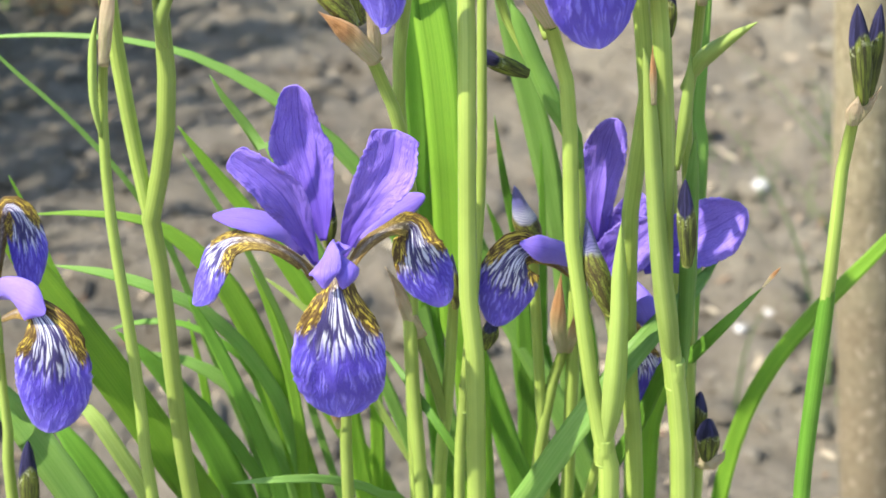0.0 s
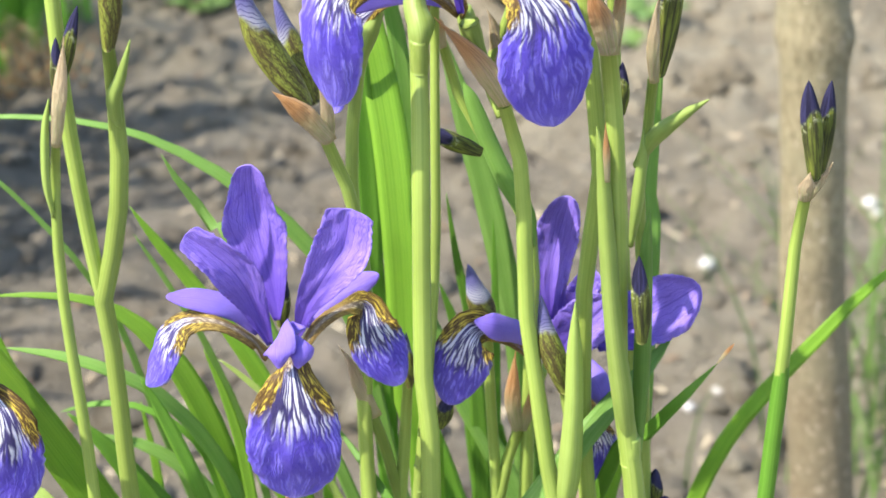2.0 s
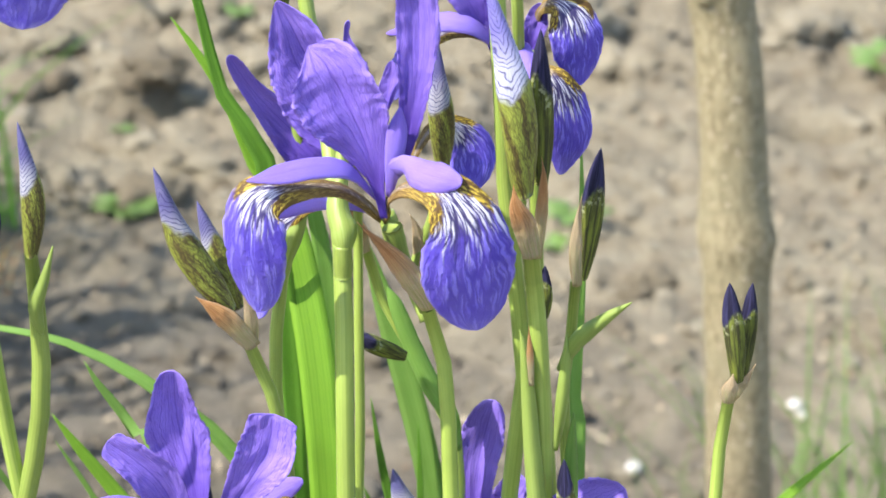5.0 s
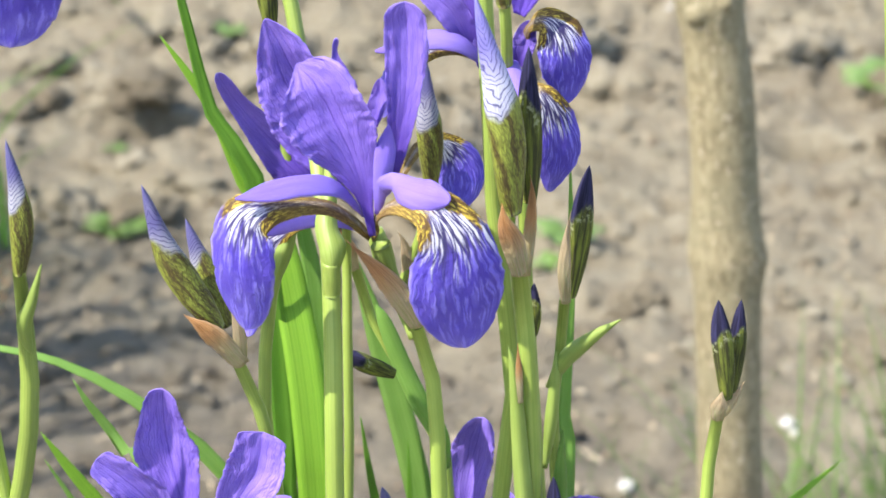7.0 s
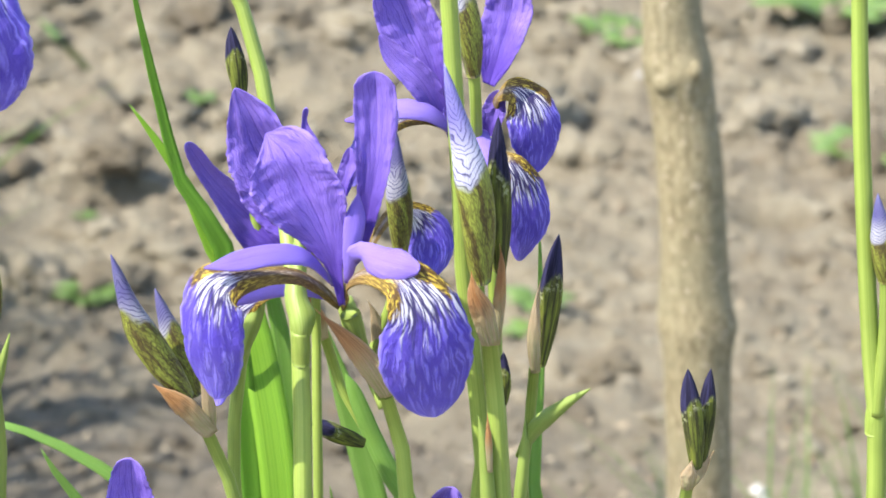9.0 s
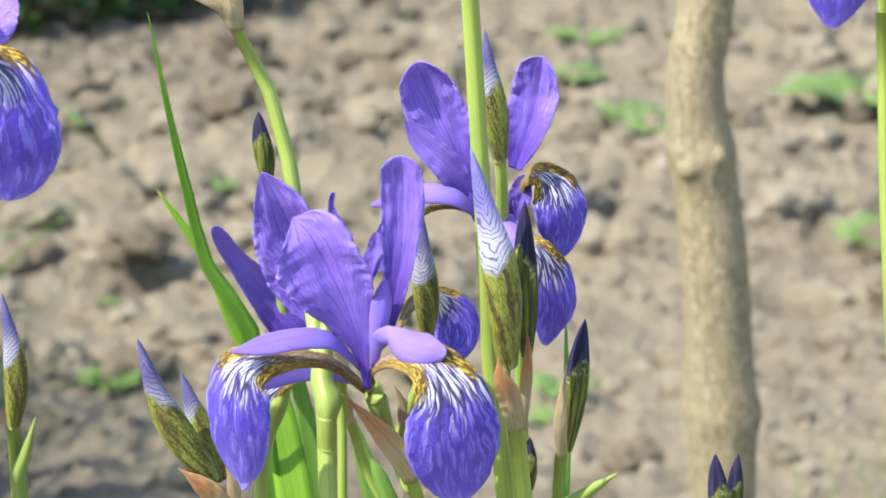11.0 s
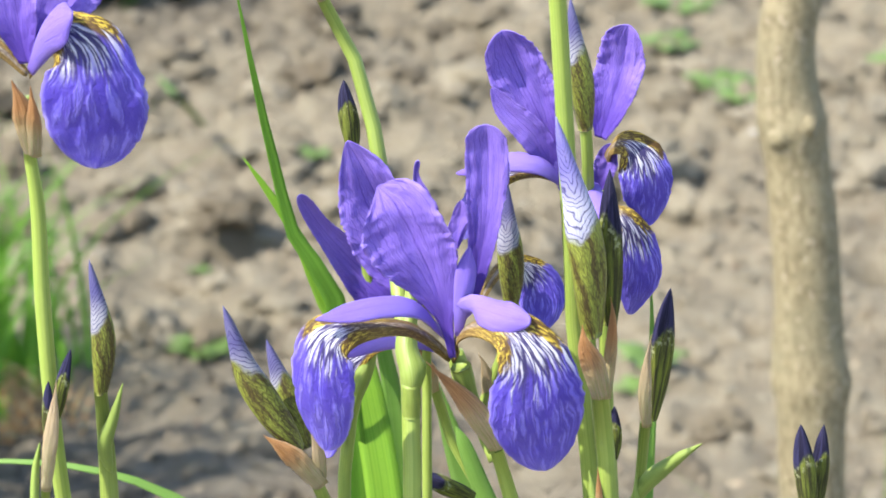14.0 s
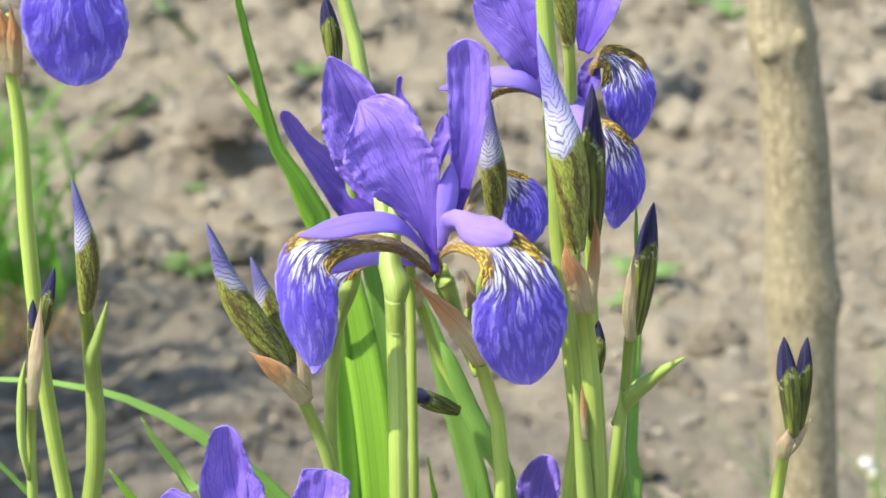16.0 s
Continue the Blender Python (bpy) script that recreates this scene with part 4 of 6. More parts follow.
spathe(fat, [(0.0230, -0.0130, 0.7029), (0.0210, -0.0165, 0.7124), (0.0186, -0.0175, 0.7190), (0.0178, -0.0160, 0.7245)], [32, 42, 36, 8])
spathe(fat, [(0.0241, -0.0080, 0.7009), (0.0253, -0.0090, 0.7126), (0.0258, -0.0090, 0.7234), (0.0252, -0.0080, 0.7292)], [22, 22, 18, 4])
sheath(fat, [(0.0319, -0.0095, 0.5781), (0.0292, -0.0115, 0.5970), (0.0258, -0.0125, 0.6227), (0.0236, -0.0115, 0.6464), (0.0216, -0.0105, 0.6725), (0.0202, -0.0090, 0.6815)], [40, 40, 36, 32, 20, 3], (-0.2, -1, 0))
sheath(fat, [(0.0346, -0.0030, 0.5673), (0.0355, -0.0030, 0.6031), (0.0353, -0.0030, 0.6387), (0.0353, -0.0030, 0.6541)], [36, 34, 26, 3], (0.3, -1, 0), material=BLADE_GREY)
bud(fat, *[(0.0341, -0.0095, 0.6166), (0.0326, -0.0090, 0.6432)], 36, True)
bud(fat, *[(0.0273, 0.0040, 0.6790), (0.0272, 0.0040, 0.6941)], 26, True)
spathe(fat, [(0.0234, -0.0120, 0.6664), (0.0228, -0.0130, 0.6766), (0.0224, -0.0120, 0.6839)], [10, 13, 4])

# taller stalk that passes behind it
over = stalk([(0.0098, -0.0020, 0.8314), (0.0105, 0.0000, 0.8142), (0.0125, 0.0020, 0.7851), (0.0137, 0.0020, 0.7659), (0.0154, 0.0040, 0.7395), (0.0164, 0.0060, 0.7171), (0.0224, 0.0080, 0.6568), (0.0192, 0.0100, 0.6349), (0.0188, 0.0120, 0.6089), (0.0195, 0.0140, 0.5736), (0.0231, 0.0160, 0.5151)], [26, 30, 31, 31, 31, 32, 32, 33, 33, 34, 36], "tallest iris stalk, straight and bright green")
node_ring(over, *[(0.0195, 0.0140, 0.5736)], 33)

# stalk with the green-violet bud and a pointed bract
bract = stalk([(0.0359, 0.0120, 0.6862), (0.0351, 0.0120, 0.6720), (0.0328, 0.0120, 0.6480), (0.0350, 0.0120, 0.6309), (0.0362, 0.0120, 0.5906), (0.0385, 0.0140, 0.5169)], [20, 20, 22, 24, 26, 30], "iris stalk with a slim violet bud and pointed bract")
bud(bract, *[(0.0373, 0.0100, 0.6879), (0.0415, 0.0080, 0.7259)], 42, True, fat=0.45)
spathe(bract, [(0.0360, 0.0070, 0.6867), (0.0352, 0.0040, 0.6969), (0.0356, 0.0040, 0.7066), (0.0367, 0.0060, 0.7137)], [18, 24, 18, 4], bleached=True)
sheath(bract, [(0.0316, 0.0060, 0.6612), (0.0364, 0.0030, 0.6727), (0.0436, 0.0000, 0.6807), (0.0501, -0.0020, 0.6861)], [30, 32, 20, 2], (0, -1, 0.5))
sheath(bract, [(0.0312, 0.0060, 0.6370), (0.0324, 0.0040, 0.6519), (0.0333, 0.0040, 0.6655), (0.0335, 0.0060, 0.6739)], [24, 24, 18, 2])

# slim stalk in front of the young tree
lone = stalk([(0.0759, -0.0100, 0.6622), (0.0742, -0.0100, 0.6487), (0.0732, -0.0100, 0.6169), (0.0715, -0.0100, 0.5822), (0.0702, -0.0100, 0.5534), (0.0702, -0.0100, 0.5351)], [22, 23, 26, 28, 28, 30], "slim iris stalk with two small dark buds", spread=0.75)
bud(lone, *[(0.0777, -0.0120, 0.6678), (0.0743, -0.0120, 0.6959)], 38, True, fat=0.5)
bud(lone, *[(0.0800, -0.0060, 0.6669), (0.0813, -0.0050, 0.6930)], 30, True, fat=0.5)
spathe(lone, [(0.0755, -0.0130, 0.6616), (0.0756, -0.0150, 0.6671), (0.0761, -0.0145, 0.6709)], [22, 30, 14], bleached=True)
spathe(lone, [(0.0760, -0.0120, 0.6615), (0.0793, -0.0120, 0.6665), (0.0822, -0.0120, 0.6727)], [14, 16, 3], (0.2, -1, 0.2), bleached=True)
part("sheath_leaf", tube([(0.0731, -0.0100, 0.6115), (0.0726, -0.0100, 0.6025), (0.0715, -0.0100, 0.5822), (0.0702, -0.0100, 0.5534), (0.0702, -0.0100, 0.5351), (0.0713, -0.0080, 0.5094), (0.0728, -0.0060, 0.4822)], [24 * U, 32 * U, 33 * U, 33 * U, 34 * U, 34 * U, 34 * U], n=34), BLADE_DEEP, lone)

# flower behind the stout stalk, low down
second = stalk([(0.0012, 0.0300, 0.5663), (-0.0031, 0.0300, 0.5511), (-0.0060, 0.0300, 0.5303), (-0.0080, 0.0300, 0.5042)], [22, 24, 26, 28], "iris stalk with an open violet flower half hidden by stems")
spathe(second, [(0.0002, 0.0260, 0.5658), (-0.0012, 0.0220, 0.5781), (-0.0010, 0.0220, 0.5877), (-0.0004, 0.0240, 0.5952)], [22, 33, 26, 6])
spathe(second, [(0.0016, 0.0270, 0.5652), (0.0038, 0.0250, 0.5744), (0.0047, 0.0260, 0.5845)], [20, 22, 6])
side_stem(second, [(0.0012, 0.0300, 0.5653), (0.0048, 0.0320, 0.5741), (0.0080, 0.0340, 0.5829)], [20, 24, 20])
fl = flower(second, *[(0.0041, 0.0320, 0.5731), (0.0096, 0.0350, 0.5862)])
standard(fl, [(0.0108, 0.0320, 0.5937), (0.0092, 0.0340, 0.6116), (0.0115, 0.0340, 0.6265), (0.0147, 0.0300, 0.6419)], [34, 78, 88, 66], (0, -1, 0.1), seed=21)
standard(fl, [(0.0113, 0.0300, 0.5891), (0.0160, 0.0280, 0.5980), (0.0218, 0.0260, 0.6049), (0.0271, 0.0240, 0.6117)], [50, 92, 100, 70], (0.1, -1, 0.3), seed=22)
standard(fl, [(0.0163, 0.0450, 0.5943), (0.0195, 0.0470, 0.6010), (0.0233, 0.0450, 0.6101)], [50, 66, 50], seed=23)
standard(fl, [(0.0229, 0.0340, 0.5928), (0.0344, 0.0340, 0.5988), (0.0440, 0.0340, 0.6047), (0.0531, 0.0320, 0.6123)], [50, 110, 128, 90], (0, -1, 0.3), seed=24, round_from=0.72)
fall(fl, [(0.0056, 0.0280, 0.5886), (-0.0021, 0.0200, 0.6003), (-0.0085, 0.0120, 0.6084), (-0.0128, 0.0060, 0.6095), (-0.0160, 0.0040, 0.6017), (-0.0197, 0.0080, 0.5857)], [12, 24, 59, 104, 116, 90], (-0.1, -1, 0.15), 2, seed=21, pale=1.7)
style(fl, [(0.0068, 0.0260, 0.5959), (0.0004, 0.0140, 0.6067), (-0.0060, 0.0060, 0.6129), (-0.0122, 0.0040, 0.6154)], [30, 46, 50, 22], (0, -0.8, 0.6))
style(fl, [(0.0135, 0.0260, 0.5915), (0.0194, 0.0200, 0.5912), (0.0234, 0.0160, 0.5879), (0.0261, 0.0140, 0.5815)], [30, 46, 54, 30], (0.1, -1, 0.3))
fall(fl, [(0.0150, 0.0300, 0.5853), (0.0194, 0.0250, 0.5806), (0.0219, 0.0220, 0.5727), (0.0252, 0.0220, 0.5629), (0.0246, 0.0240, 0.5515), (0.0229, 0.0260, 0.5416)], [12, 22, 51, 76, 78, 40], (0.3, -1, 0.1), 2, seed=22, pale=1.1)
bud(second, *[(0.0135, -0.0030, 0.5971), (0.0063, -0.0030, 0.6278)], 46, bend=(-0.001, 0, 0))
side_stem(second, [(0.0135, -0.0030, 0.5981), (0.0156, 0.0000, 0.5784), (0.0143, 0.0100, 0.5524), (0.0076, 0.0300, 0.5046)], [24, 22, 22, 22])

# flower high behind
rear = stalk([(0.0256, 0.0500, 0.7203), (0.0258, 0.0500, 0.7034), (0.0276, 0.0520, 0.6714), (0.0325, 0.0550, 0.6002), (0.0353, 0.0600, 0.5613)], [20, 22, 24, 26, 28], "iris stalk at the back with an open violet flower")
fl = flower(rear, *[(0.0257, 0.0500, 0.7186), (0.0251, 0.0500, 0.7402)])
standard(fl, [(0.0141, 0.0500, 0.7467), (0.0081, 0.0500, 0.7596), (0.0016, 0.0500, 0.7739), (-0.0030, 0.0460, 0.7859)], [30, 90, 112, 80], (0.1, -1, 0.1), seed=31)
standard(fl, [(0.0124, 0.0430, 0.7455), (0.0062, 0.0400, 0.7576), (-0.0015, 0.0400, 0.7655), (-0.0057, 0.0400, 0.7715)], [24, 56, 44, 20], (0.2, -1, 0.1), seed=32)
standard(fl, [(0.0243, 0.0500, 0.7548), (0.0270, 0.0500, 0.7644), (0.0301, 0.0500, 0.7755), (0.0313, 0.0460, 0.7874)], [24, 78, 96, 76], (-0.2, -1, 0.1), seed=33)
fall(fl, [(0.0246, 0.0460, 0.7463), (0.0266, 0.0380, 0.7553), (0.0307, 0.0340, 0.7577), (0.0346, 0.0320, 0.7536), (0.0366, 0.0320, 0.7456), (0.0367, 0.0360, 0.7338)], [14, 27, 56, 92, 98, 60], (0.2, -1, 0.1), 2, seed=31, pale=1.1)
fall(fl, [(0.0244, 0.0400, 0.7400), (0.0265, 0.0300, 0.7415), (0.0295, 0.0240, 0.7402), (0.0328, 0.0240, 0.7323), (0.0342, 0.0260, 0.7219), (0.0322, 0.0300, 0.7104)], [12, 24, 51, 84, 88, 40], (0.2, -1, 0.1), 2, seed=32)
fall(fl, [(0.0140, 0.0460, 0.7430), (0.0078, 0.0440, 0.7465), (0.0000, 0.0440, 0.7465), (-0.0078, 0.0460, 0.7414), (-0.0123, 0.0480, 0.7342), (-0.0136, 0.0500, 0.7253)], [12, 21, 34, 50, 50, 30], (-0.6, -0.8, 0.1), 2, seed=33)
style(fl, [(0.0139, 0.0400, 0.7455), (0.0077, 0.0370, 0.7512), (-0.0015, 0.0370, 0.7524), (-0.0154, 0.0400, 0.7474)], [24, 40, 44, 16])
style(fl, [(0.0215, 0.0360, 0.7460), (0.0228, 0.0280, 0.7421), (0.0251, 0.0240, 0.7386)], [26, 50, 40], (0.1, -1, 0.3))
standard(fl, [(0.0242, 0.0440, 0.7420), (0.0256, 0.0420, 0.7497), (0.0268, 0.0420, 0.7554)], [20, 44, 24], seed=34)
standard(fl, [(0.0171, 0.0440, 0.7404), (0.0148, 0.0420, 0.7466), (0.0133, 0.0420, 0.7523)], [40, 44, 24], seed=35)
bud(rear, *[(0.0193, 0.0280, 0.7632), (0.0149, 0.0260, 0.7994)], 46)
side_stem(rear, [(0.0193, 0.0280, 0.7648), (0.0202, 0.0320, 0.7511), (0.0213, 0.0450, 0.7228), (0.0223, 0.0520, 0.6900)], [22, 22, 22, 22])

# dark bud behind the main flower, on a slim stalk
behind = stalk([(-0.0440, 0.0400, 0.7598), (-0.0428, 0.0400, 0.7405), (-0.0391, 0.0420, 0.7036), (-0.0452, 0.0450, 0.6783), (-0.0487, 0.0450, 0.6463), (-0.0475, 0.0480, 0.6038), (-0.0476, 0.0500, 0.5669)], [22, 24, 26, 26, 26, 28, 28], "slender iris stalk at the back with a dark bud")
bud(behind, *[(-0.0433, 0.0380, 0.7540), (-0.0454, 0.0380, 0.7742)], 36, True)
sheath(behind, [(-0.0455, 0.0380, 0.6760), (-0.0424, 0.0350, 0.6876), (-0.0397, 0.0350, 0.6952), (-0.0378, 0.0360, 0.6999)], [26, 34, 26, 4])

# small buds low among the stems
small = stalk([(-0.0088, 0.0260, 0.6006), (-0.0080, 0.0280, 0.5802), (-0.0061, 0.0300, 0.5428), (-0.0048, 0.0340, 0.5014)], [22, 22, 24, 26], "short iris stalk with a small grey-violet bud")
bud(small, *[(-0.0084, 0.0240, 0.6017), (-0.0143, 0.0220, 0.6242)], 50, fat=0.5)
small = stalk([(-0.0318, 0.0200, 0.5883), (-0.0330, 0.0200, 0.5688), (-0.0348, 0.0220, 0.5433), (-0.0375, 0.0240, 0.5077)], [20, 24, 26, 28], "short iris stalk with small green buds")
bud(small, *[(-0.0312, 0.0160, 0.5868), (-0.0319, 0.0140, 0.6061)], 26)
spathe(small, [(-0.0414, 0.0120, 0.5784), (-0.0450, 0.0100, 0.5882), (-0.0478, 0.0100, 0.5976), (-0.0511, 0.0120, 0.6024)], [30, 30, 22, 4], (-0.2, -1, 0.2), bleached=True)
side_stem(small, [(-0.0430, 0.0160, 0.5789), (-0.0393, 0.0180, 0.5659), (-0.0348, 0.0220, 0.5433)], [24, 24, 24])
bud(small, *[(-0.0222, 0.0120, 0.5759), (-0.0195, 0.0100, 0.5876)], 34, True)
small = stalk([(0.0417, 0.0200, 0.5362), (0.0419, 0.0200, 0.5237), (0.0413, 0.0200, 0.5127)], [22, 24, 26], "short iris stalk with two dark buds in a papery bract", spread=0.6)
bud(small, *[(0.0412, 0.0160, 0.5440), (0.0411, 0.0140, 0.5608)], 32, True, fat=0.5)
bud(small, *[(0.0440, 0.0120, 0.5376), (0.0434, 0.0080, 0.5552)], 46, True, fat=0.5)
spathe(small, [(0.0411, 0.0120, 0.5355), (0.0442, 0.0090, 0.5384), (0.0478, 0.0100, 0.5399), (0.0492, 0.0120, 0.5418)], [22, 34, 26, 6], (0, -1, 0.3), bleached=True)
spathe(small, [(0.0407, 0.0170, 0.5320), (0.0392, 0.0170, 0.5443), (0.0391, 0.0180, 0.5558)], [22, 26, 10], bleached=True)

# stalk at the far side of the clump
far_side = stalk([(0.1109, -0.0120, 0.8119), (0.1124, -0.0120, 0.7937), (0.1147, -0.0120, 0.7649), (0.1190, -0.0120, 0.7229), (0.1233, -0.0120, 0.6851), (0.1257, -0.0120, 0.6586)], [28, 28, 30, 32, 34, 36], "tall iris stalk at the clump's side with a bud", spread=0.8)
bud(far_side, *[(0.1232, -0.0160, 0.7213), (0.1195, -0.0160, 0.7452)], 44)
side_stem(far_side, [(0.1232, -0.0160, 0.7220), (0.1242, -0.0150, 0.7054), (0.1241, -0.0130, 0.6831)], [22, 24, 26])
node_ring(far_side, *[(0.1238, -0.0120, 0.6818)], 34)
fl = flower(far_side, *[(0.1109, -0.0120, 0.8101), (0.1091, -0.0140, 0.8242)])
fall(fl, [(0.1081, -0.0160, 0.8246), (0.1036, -0.0240, 0.8301), (0.0987, -0.0300, 0.8325), (0.0953, -0.0340, 0.8292), (0.0950, -0.0340, 0.8213), (0.0952, -0.0300, 0.8114)], [12, 27, 59, 100, 110, 50], (-0.2, -1, 0.1), 2, seed=41)
standard(fl, [(0.1084, -0.0140, 0.8256), (0.1050, -0.0140, 0.8378), (0.1023, -0.0140, 0.8485)], [24, 100, 70], seed=42)
standard(fl, [(0.1099, -0.0120, 0.8252), (0.1125, -0.0100, 0.8372), (0.1145, -0.0100, 0.8479)], [24, 100, 70], seed=43)
style(fl, [(0.1072, -0.0200, 0.8267), (0.1006, -0.0320, 0.8349), (0.0943, -0.0380, 0.8359)], [26, 56, 24])


# ---- iris leaves ----
LEAVES = thing("iris_leaves", (0.0, 0.05, 0.0), "long sword-shaped green leaves of an iris clump", "leaves")


def leaf(pts, widths, material=BLADE, facing=(0.1, -1, 0.15), ground=True, spread=0.5, **kw):
    """A sword leaf; pts run from its tip downwards."""
    path = to_ground(pts, spread) if ground else list(pts)
    ws = [w * U for w in widths] + ([widths[-1] * U * 1.0, widths[-1] * U * 0.7] if ground else [])
    path, ws = path[::-1], ws[::-1]
    kw.setdefault("cup", 0.0)
    kw.setdefault("wave", 0.004)
    kw.setdefault("fold", 0.07)
    return part("leaf", petal(path, ws, facing, round_from=0.999, n=46, m=4, thick=0.0005, seed=len(LEAVES.children) * 0.37, **kw), material, LEAVES)


# broad ones in the middle
leaf([(-0.0764, 0.0570, 0.7974), (-0.0724, 0.0608, 0.7703), (-0.0684, 0.0646, 0.7463), (-0.0625, 0.0684, 0.7181), (-0.0526, 0.0684, 0.7041), (-0.0484, 0.0760, 0.6600), (-0.0461, 0.0836, 0.6049), (-0.0466, 0.0836, 0.5923), (-0.0447, 0.0950, 0.5441)], [2, 12, 20, 28, 40, 48, 52, 54, 54], BLADE_DEEP)
leaf([(-0.0795, 0.0855, 0.7390), (-0.0730, 0.0855, 0.7294), (-0.0636, 0.0855, 0.7137), (-0.0559, 0.0855, 0.6941), (-0.0477, 0.0855, 0.6800), (-0.0396, 0.0760, 0.6433), (-0.0358, 0.0684, 0.6047), (-0.0337, 0.0646, 0.5583), (-0.0296, 0.0646, 0.5413), (-0.0285, 0.0684, 0.5128)], [2, 14, 26, 40, 60, 76, 78, 78, 78, 76], BLADE)
leaf([(-0.0476, 0.0950, 0.7054), (-0.0414, 0.0950, 0.6837), (-0.0367, 0.0950, 0.6577), (-0.0339, 0.0950, 0.6191), (-0.0316, 0.0950, 0.5663), (-0.0287, 0.0950, 0.5616)], [3, 26, 40, 46, 50, 52], BLADE_GREY)
leaf([(-0.0251, 0.1140, 0.6596), (-0.0182, 0.1140, 0.6342), (-0.0092, 0.1140, 0.5979), (-0.0033, 0.1140, 0.5687), (-0.0001, 0.1140, 0.5515), (0.0035, 0.1140, 0.5022)], [8, 50, 62, 62, 60, 60], BLADE_GREY, (-0.2, -1, 0.1))
leaf([(0.0395, 0.0570, 0.7082), (0.0403, 0.0570, 0.6734), (0.0392, 0.0570, 0.6259), (0.0404, 0.0570, 0.6190), (0.0395, 0.0570, 0.5474), (0.0398, 0.0646, 0.4806)], [4, 18, 26, 32, 36, 40], BLADE_GREY)
# slanting broad leaf in front
leaf([(0.0468, 0.0342, 0.5962), (0.0386, 0.0266, 0.5885), (0.0228, 0.0076, 0.5800), (0.0052, 0.0000, 0.5572), (-0.0078, 0.0000, 0.5340), (-0.0215, 0.0038, 0.5062), (-0.0344, 0.0114, 0.4737), (-0.0463, 0.0190, 0.4394)], [2, 30, 46, 52, 54, 56, 56, 56], BLADE_GREY, (-0.3, -1, 0.5), spread=0.7)
# arching leaf beside the young tree
leaf([(0.1340, 0.1100, 0.5885), (0.1139, 0.1100, 0.5686), (0.1009, 0.1100, 0.5521), (0.0837, 0.1100, 0.5299), (0.0715, 0.1100, 0.5103), (0.0623, 0.1100, 0.4870), (0.0569, 0.1100, 0.4596), (0.0553, 0.1100, 0.4414)], [2, 24, 32, 38, 40, 40, 40, 40], BLADE, (-0.3, -1, 0.4), spread=0.7)
leaf([(0.0561, 0.0000, 0.6048), (0.0470, 0.0000, 0.5936), (0.0367, 0.0076, 0.5757), (0.0261, 0.0190, 0.5527)], [2, 20, 28, 30], BLADE_DEEP, (-0.3, -1, 0.5), spread=0.7)
part("dry_tip", petal([(0.0561, 0.0000, 0.6048), (0.0585, 0.0000, 0.6084), (0.0604, -0.0010, 0.6117)], [3 * U, 8 * U, 2 * U], (-0.3, -1, 0.5), crinkle=0.2), PAPER, LEAVES, "withered leaf tip")
# upright dark ones between the stems
leaf([(-0.0229, 0.0950, 0.6118), (-0.0194, 0.0950, 0.5868), (-0.0150, 0.0950, 0.5619), (-0.0118, 0.0950, 0.5138), (-0.0106, 0.0988, 0.4546)], [2, 18, 26, 44, 60], BLADE_DEEP)
leaf([(-0.0080, 0.1045, 0.5981), (-0.0075, 0.1045, 0.5758), (-0.0069, 0.1045, 0.5437), (-0.0080, 0.1045, 0.4941), (-0.0097, 0.1045, 0.4505)], [2, 14, 20, 40, 60], BLADE_DEEP)
leaf([(-0.0269, 0.1216, 0.5664), (-0.0218, 0.1216, 0.5513), (-0.0164, 0.1216, 0.5246), (-0.0113, 0.1216, 0.4828), (-0.0029, 0.1216, 0.4384)], [2, 22, 40, 56, 60], BLADE_DEEP)
leaf([(-0.0283, 0.0836, 0.5382), (-0.0247, 0.0836, 0.5208), (-0.0181, 0.0836, 0.4938), (-0.0113, 0.0836, 0.4612)], [4, 40, 56, 60], BLADE_DEEP)
leaf([(-0.0062, 0.0988, 0.5250), (-0.0026, 0.0988, 0.5025), (0.0020, 0.0950, 0.4820), (0.0063, 0.0950, 0.4534)], [20, 28, 26, 26], BLADE_DEEP)
leaf([(0.0387, 0.0874, 0.5286), (0.0317, 0.0874, 0.5152), (0.0274, 0.0874, 0.4970), (0.0269, 0.0874, 0.4595)], [4, 60, 76, 74], BLADE)
leaf([(0.0049, 0.1330, 0.5297), (0.0092, 0.1330, 0.5091), (0.0110, 0.1330, 0.4759), (0.0128, 0.1330, 0.4260)], [4, 30, 40, 44], BLADE_DEEP)
# behind the low flower
leaf([(-0.1982, 0.0950, 0.6323), (-0.1760, 0.0950, 0.6364), (-0.1472, 0.0950, 0.6364), (-0.1225, 0.0950, 0.6320), (-0.1016, 0.0950, 0.6221), (-0.0842, 0.0950, 0.6091), (-0.0685, 0.0950, 0.5938), (-0.0563, 0.0950, 0.5717), (-0.0459, 0.0950, 0.5310)], [2, 8, 12, 16, 24, 32, 36, 38, 40], BLADE_GREY, (0, -0.7, 0.7))
leaf([(-0.1207, 0.0760, 0.6153), (-0.1126, 0.0760, 0.6028), (-0.1011, 0.0760, 0.5863), (-0.0877, 0.0760, 0.5649), (-0.0743, 0.0760, 0.5332), (-0.0659, 0.0836, 0.4640)], [2, 22, 32, 38, 42, 44], BLADE, (0.1, -1, 0.4))
leaf([(-0.1236, 0.0950, 0.5962), (-0.1175, 0.0950, 0.5852), (-0.1109, 0.0950, 0.5728), (-0.1001, 0.0950, 0.5496), (-0.0853, 0.0950, 0.4985)], [2, 10, 12, 16, 18], BLADE_GREY, (0.1, -1, 0.4))
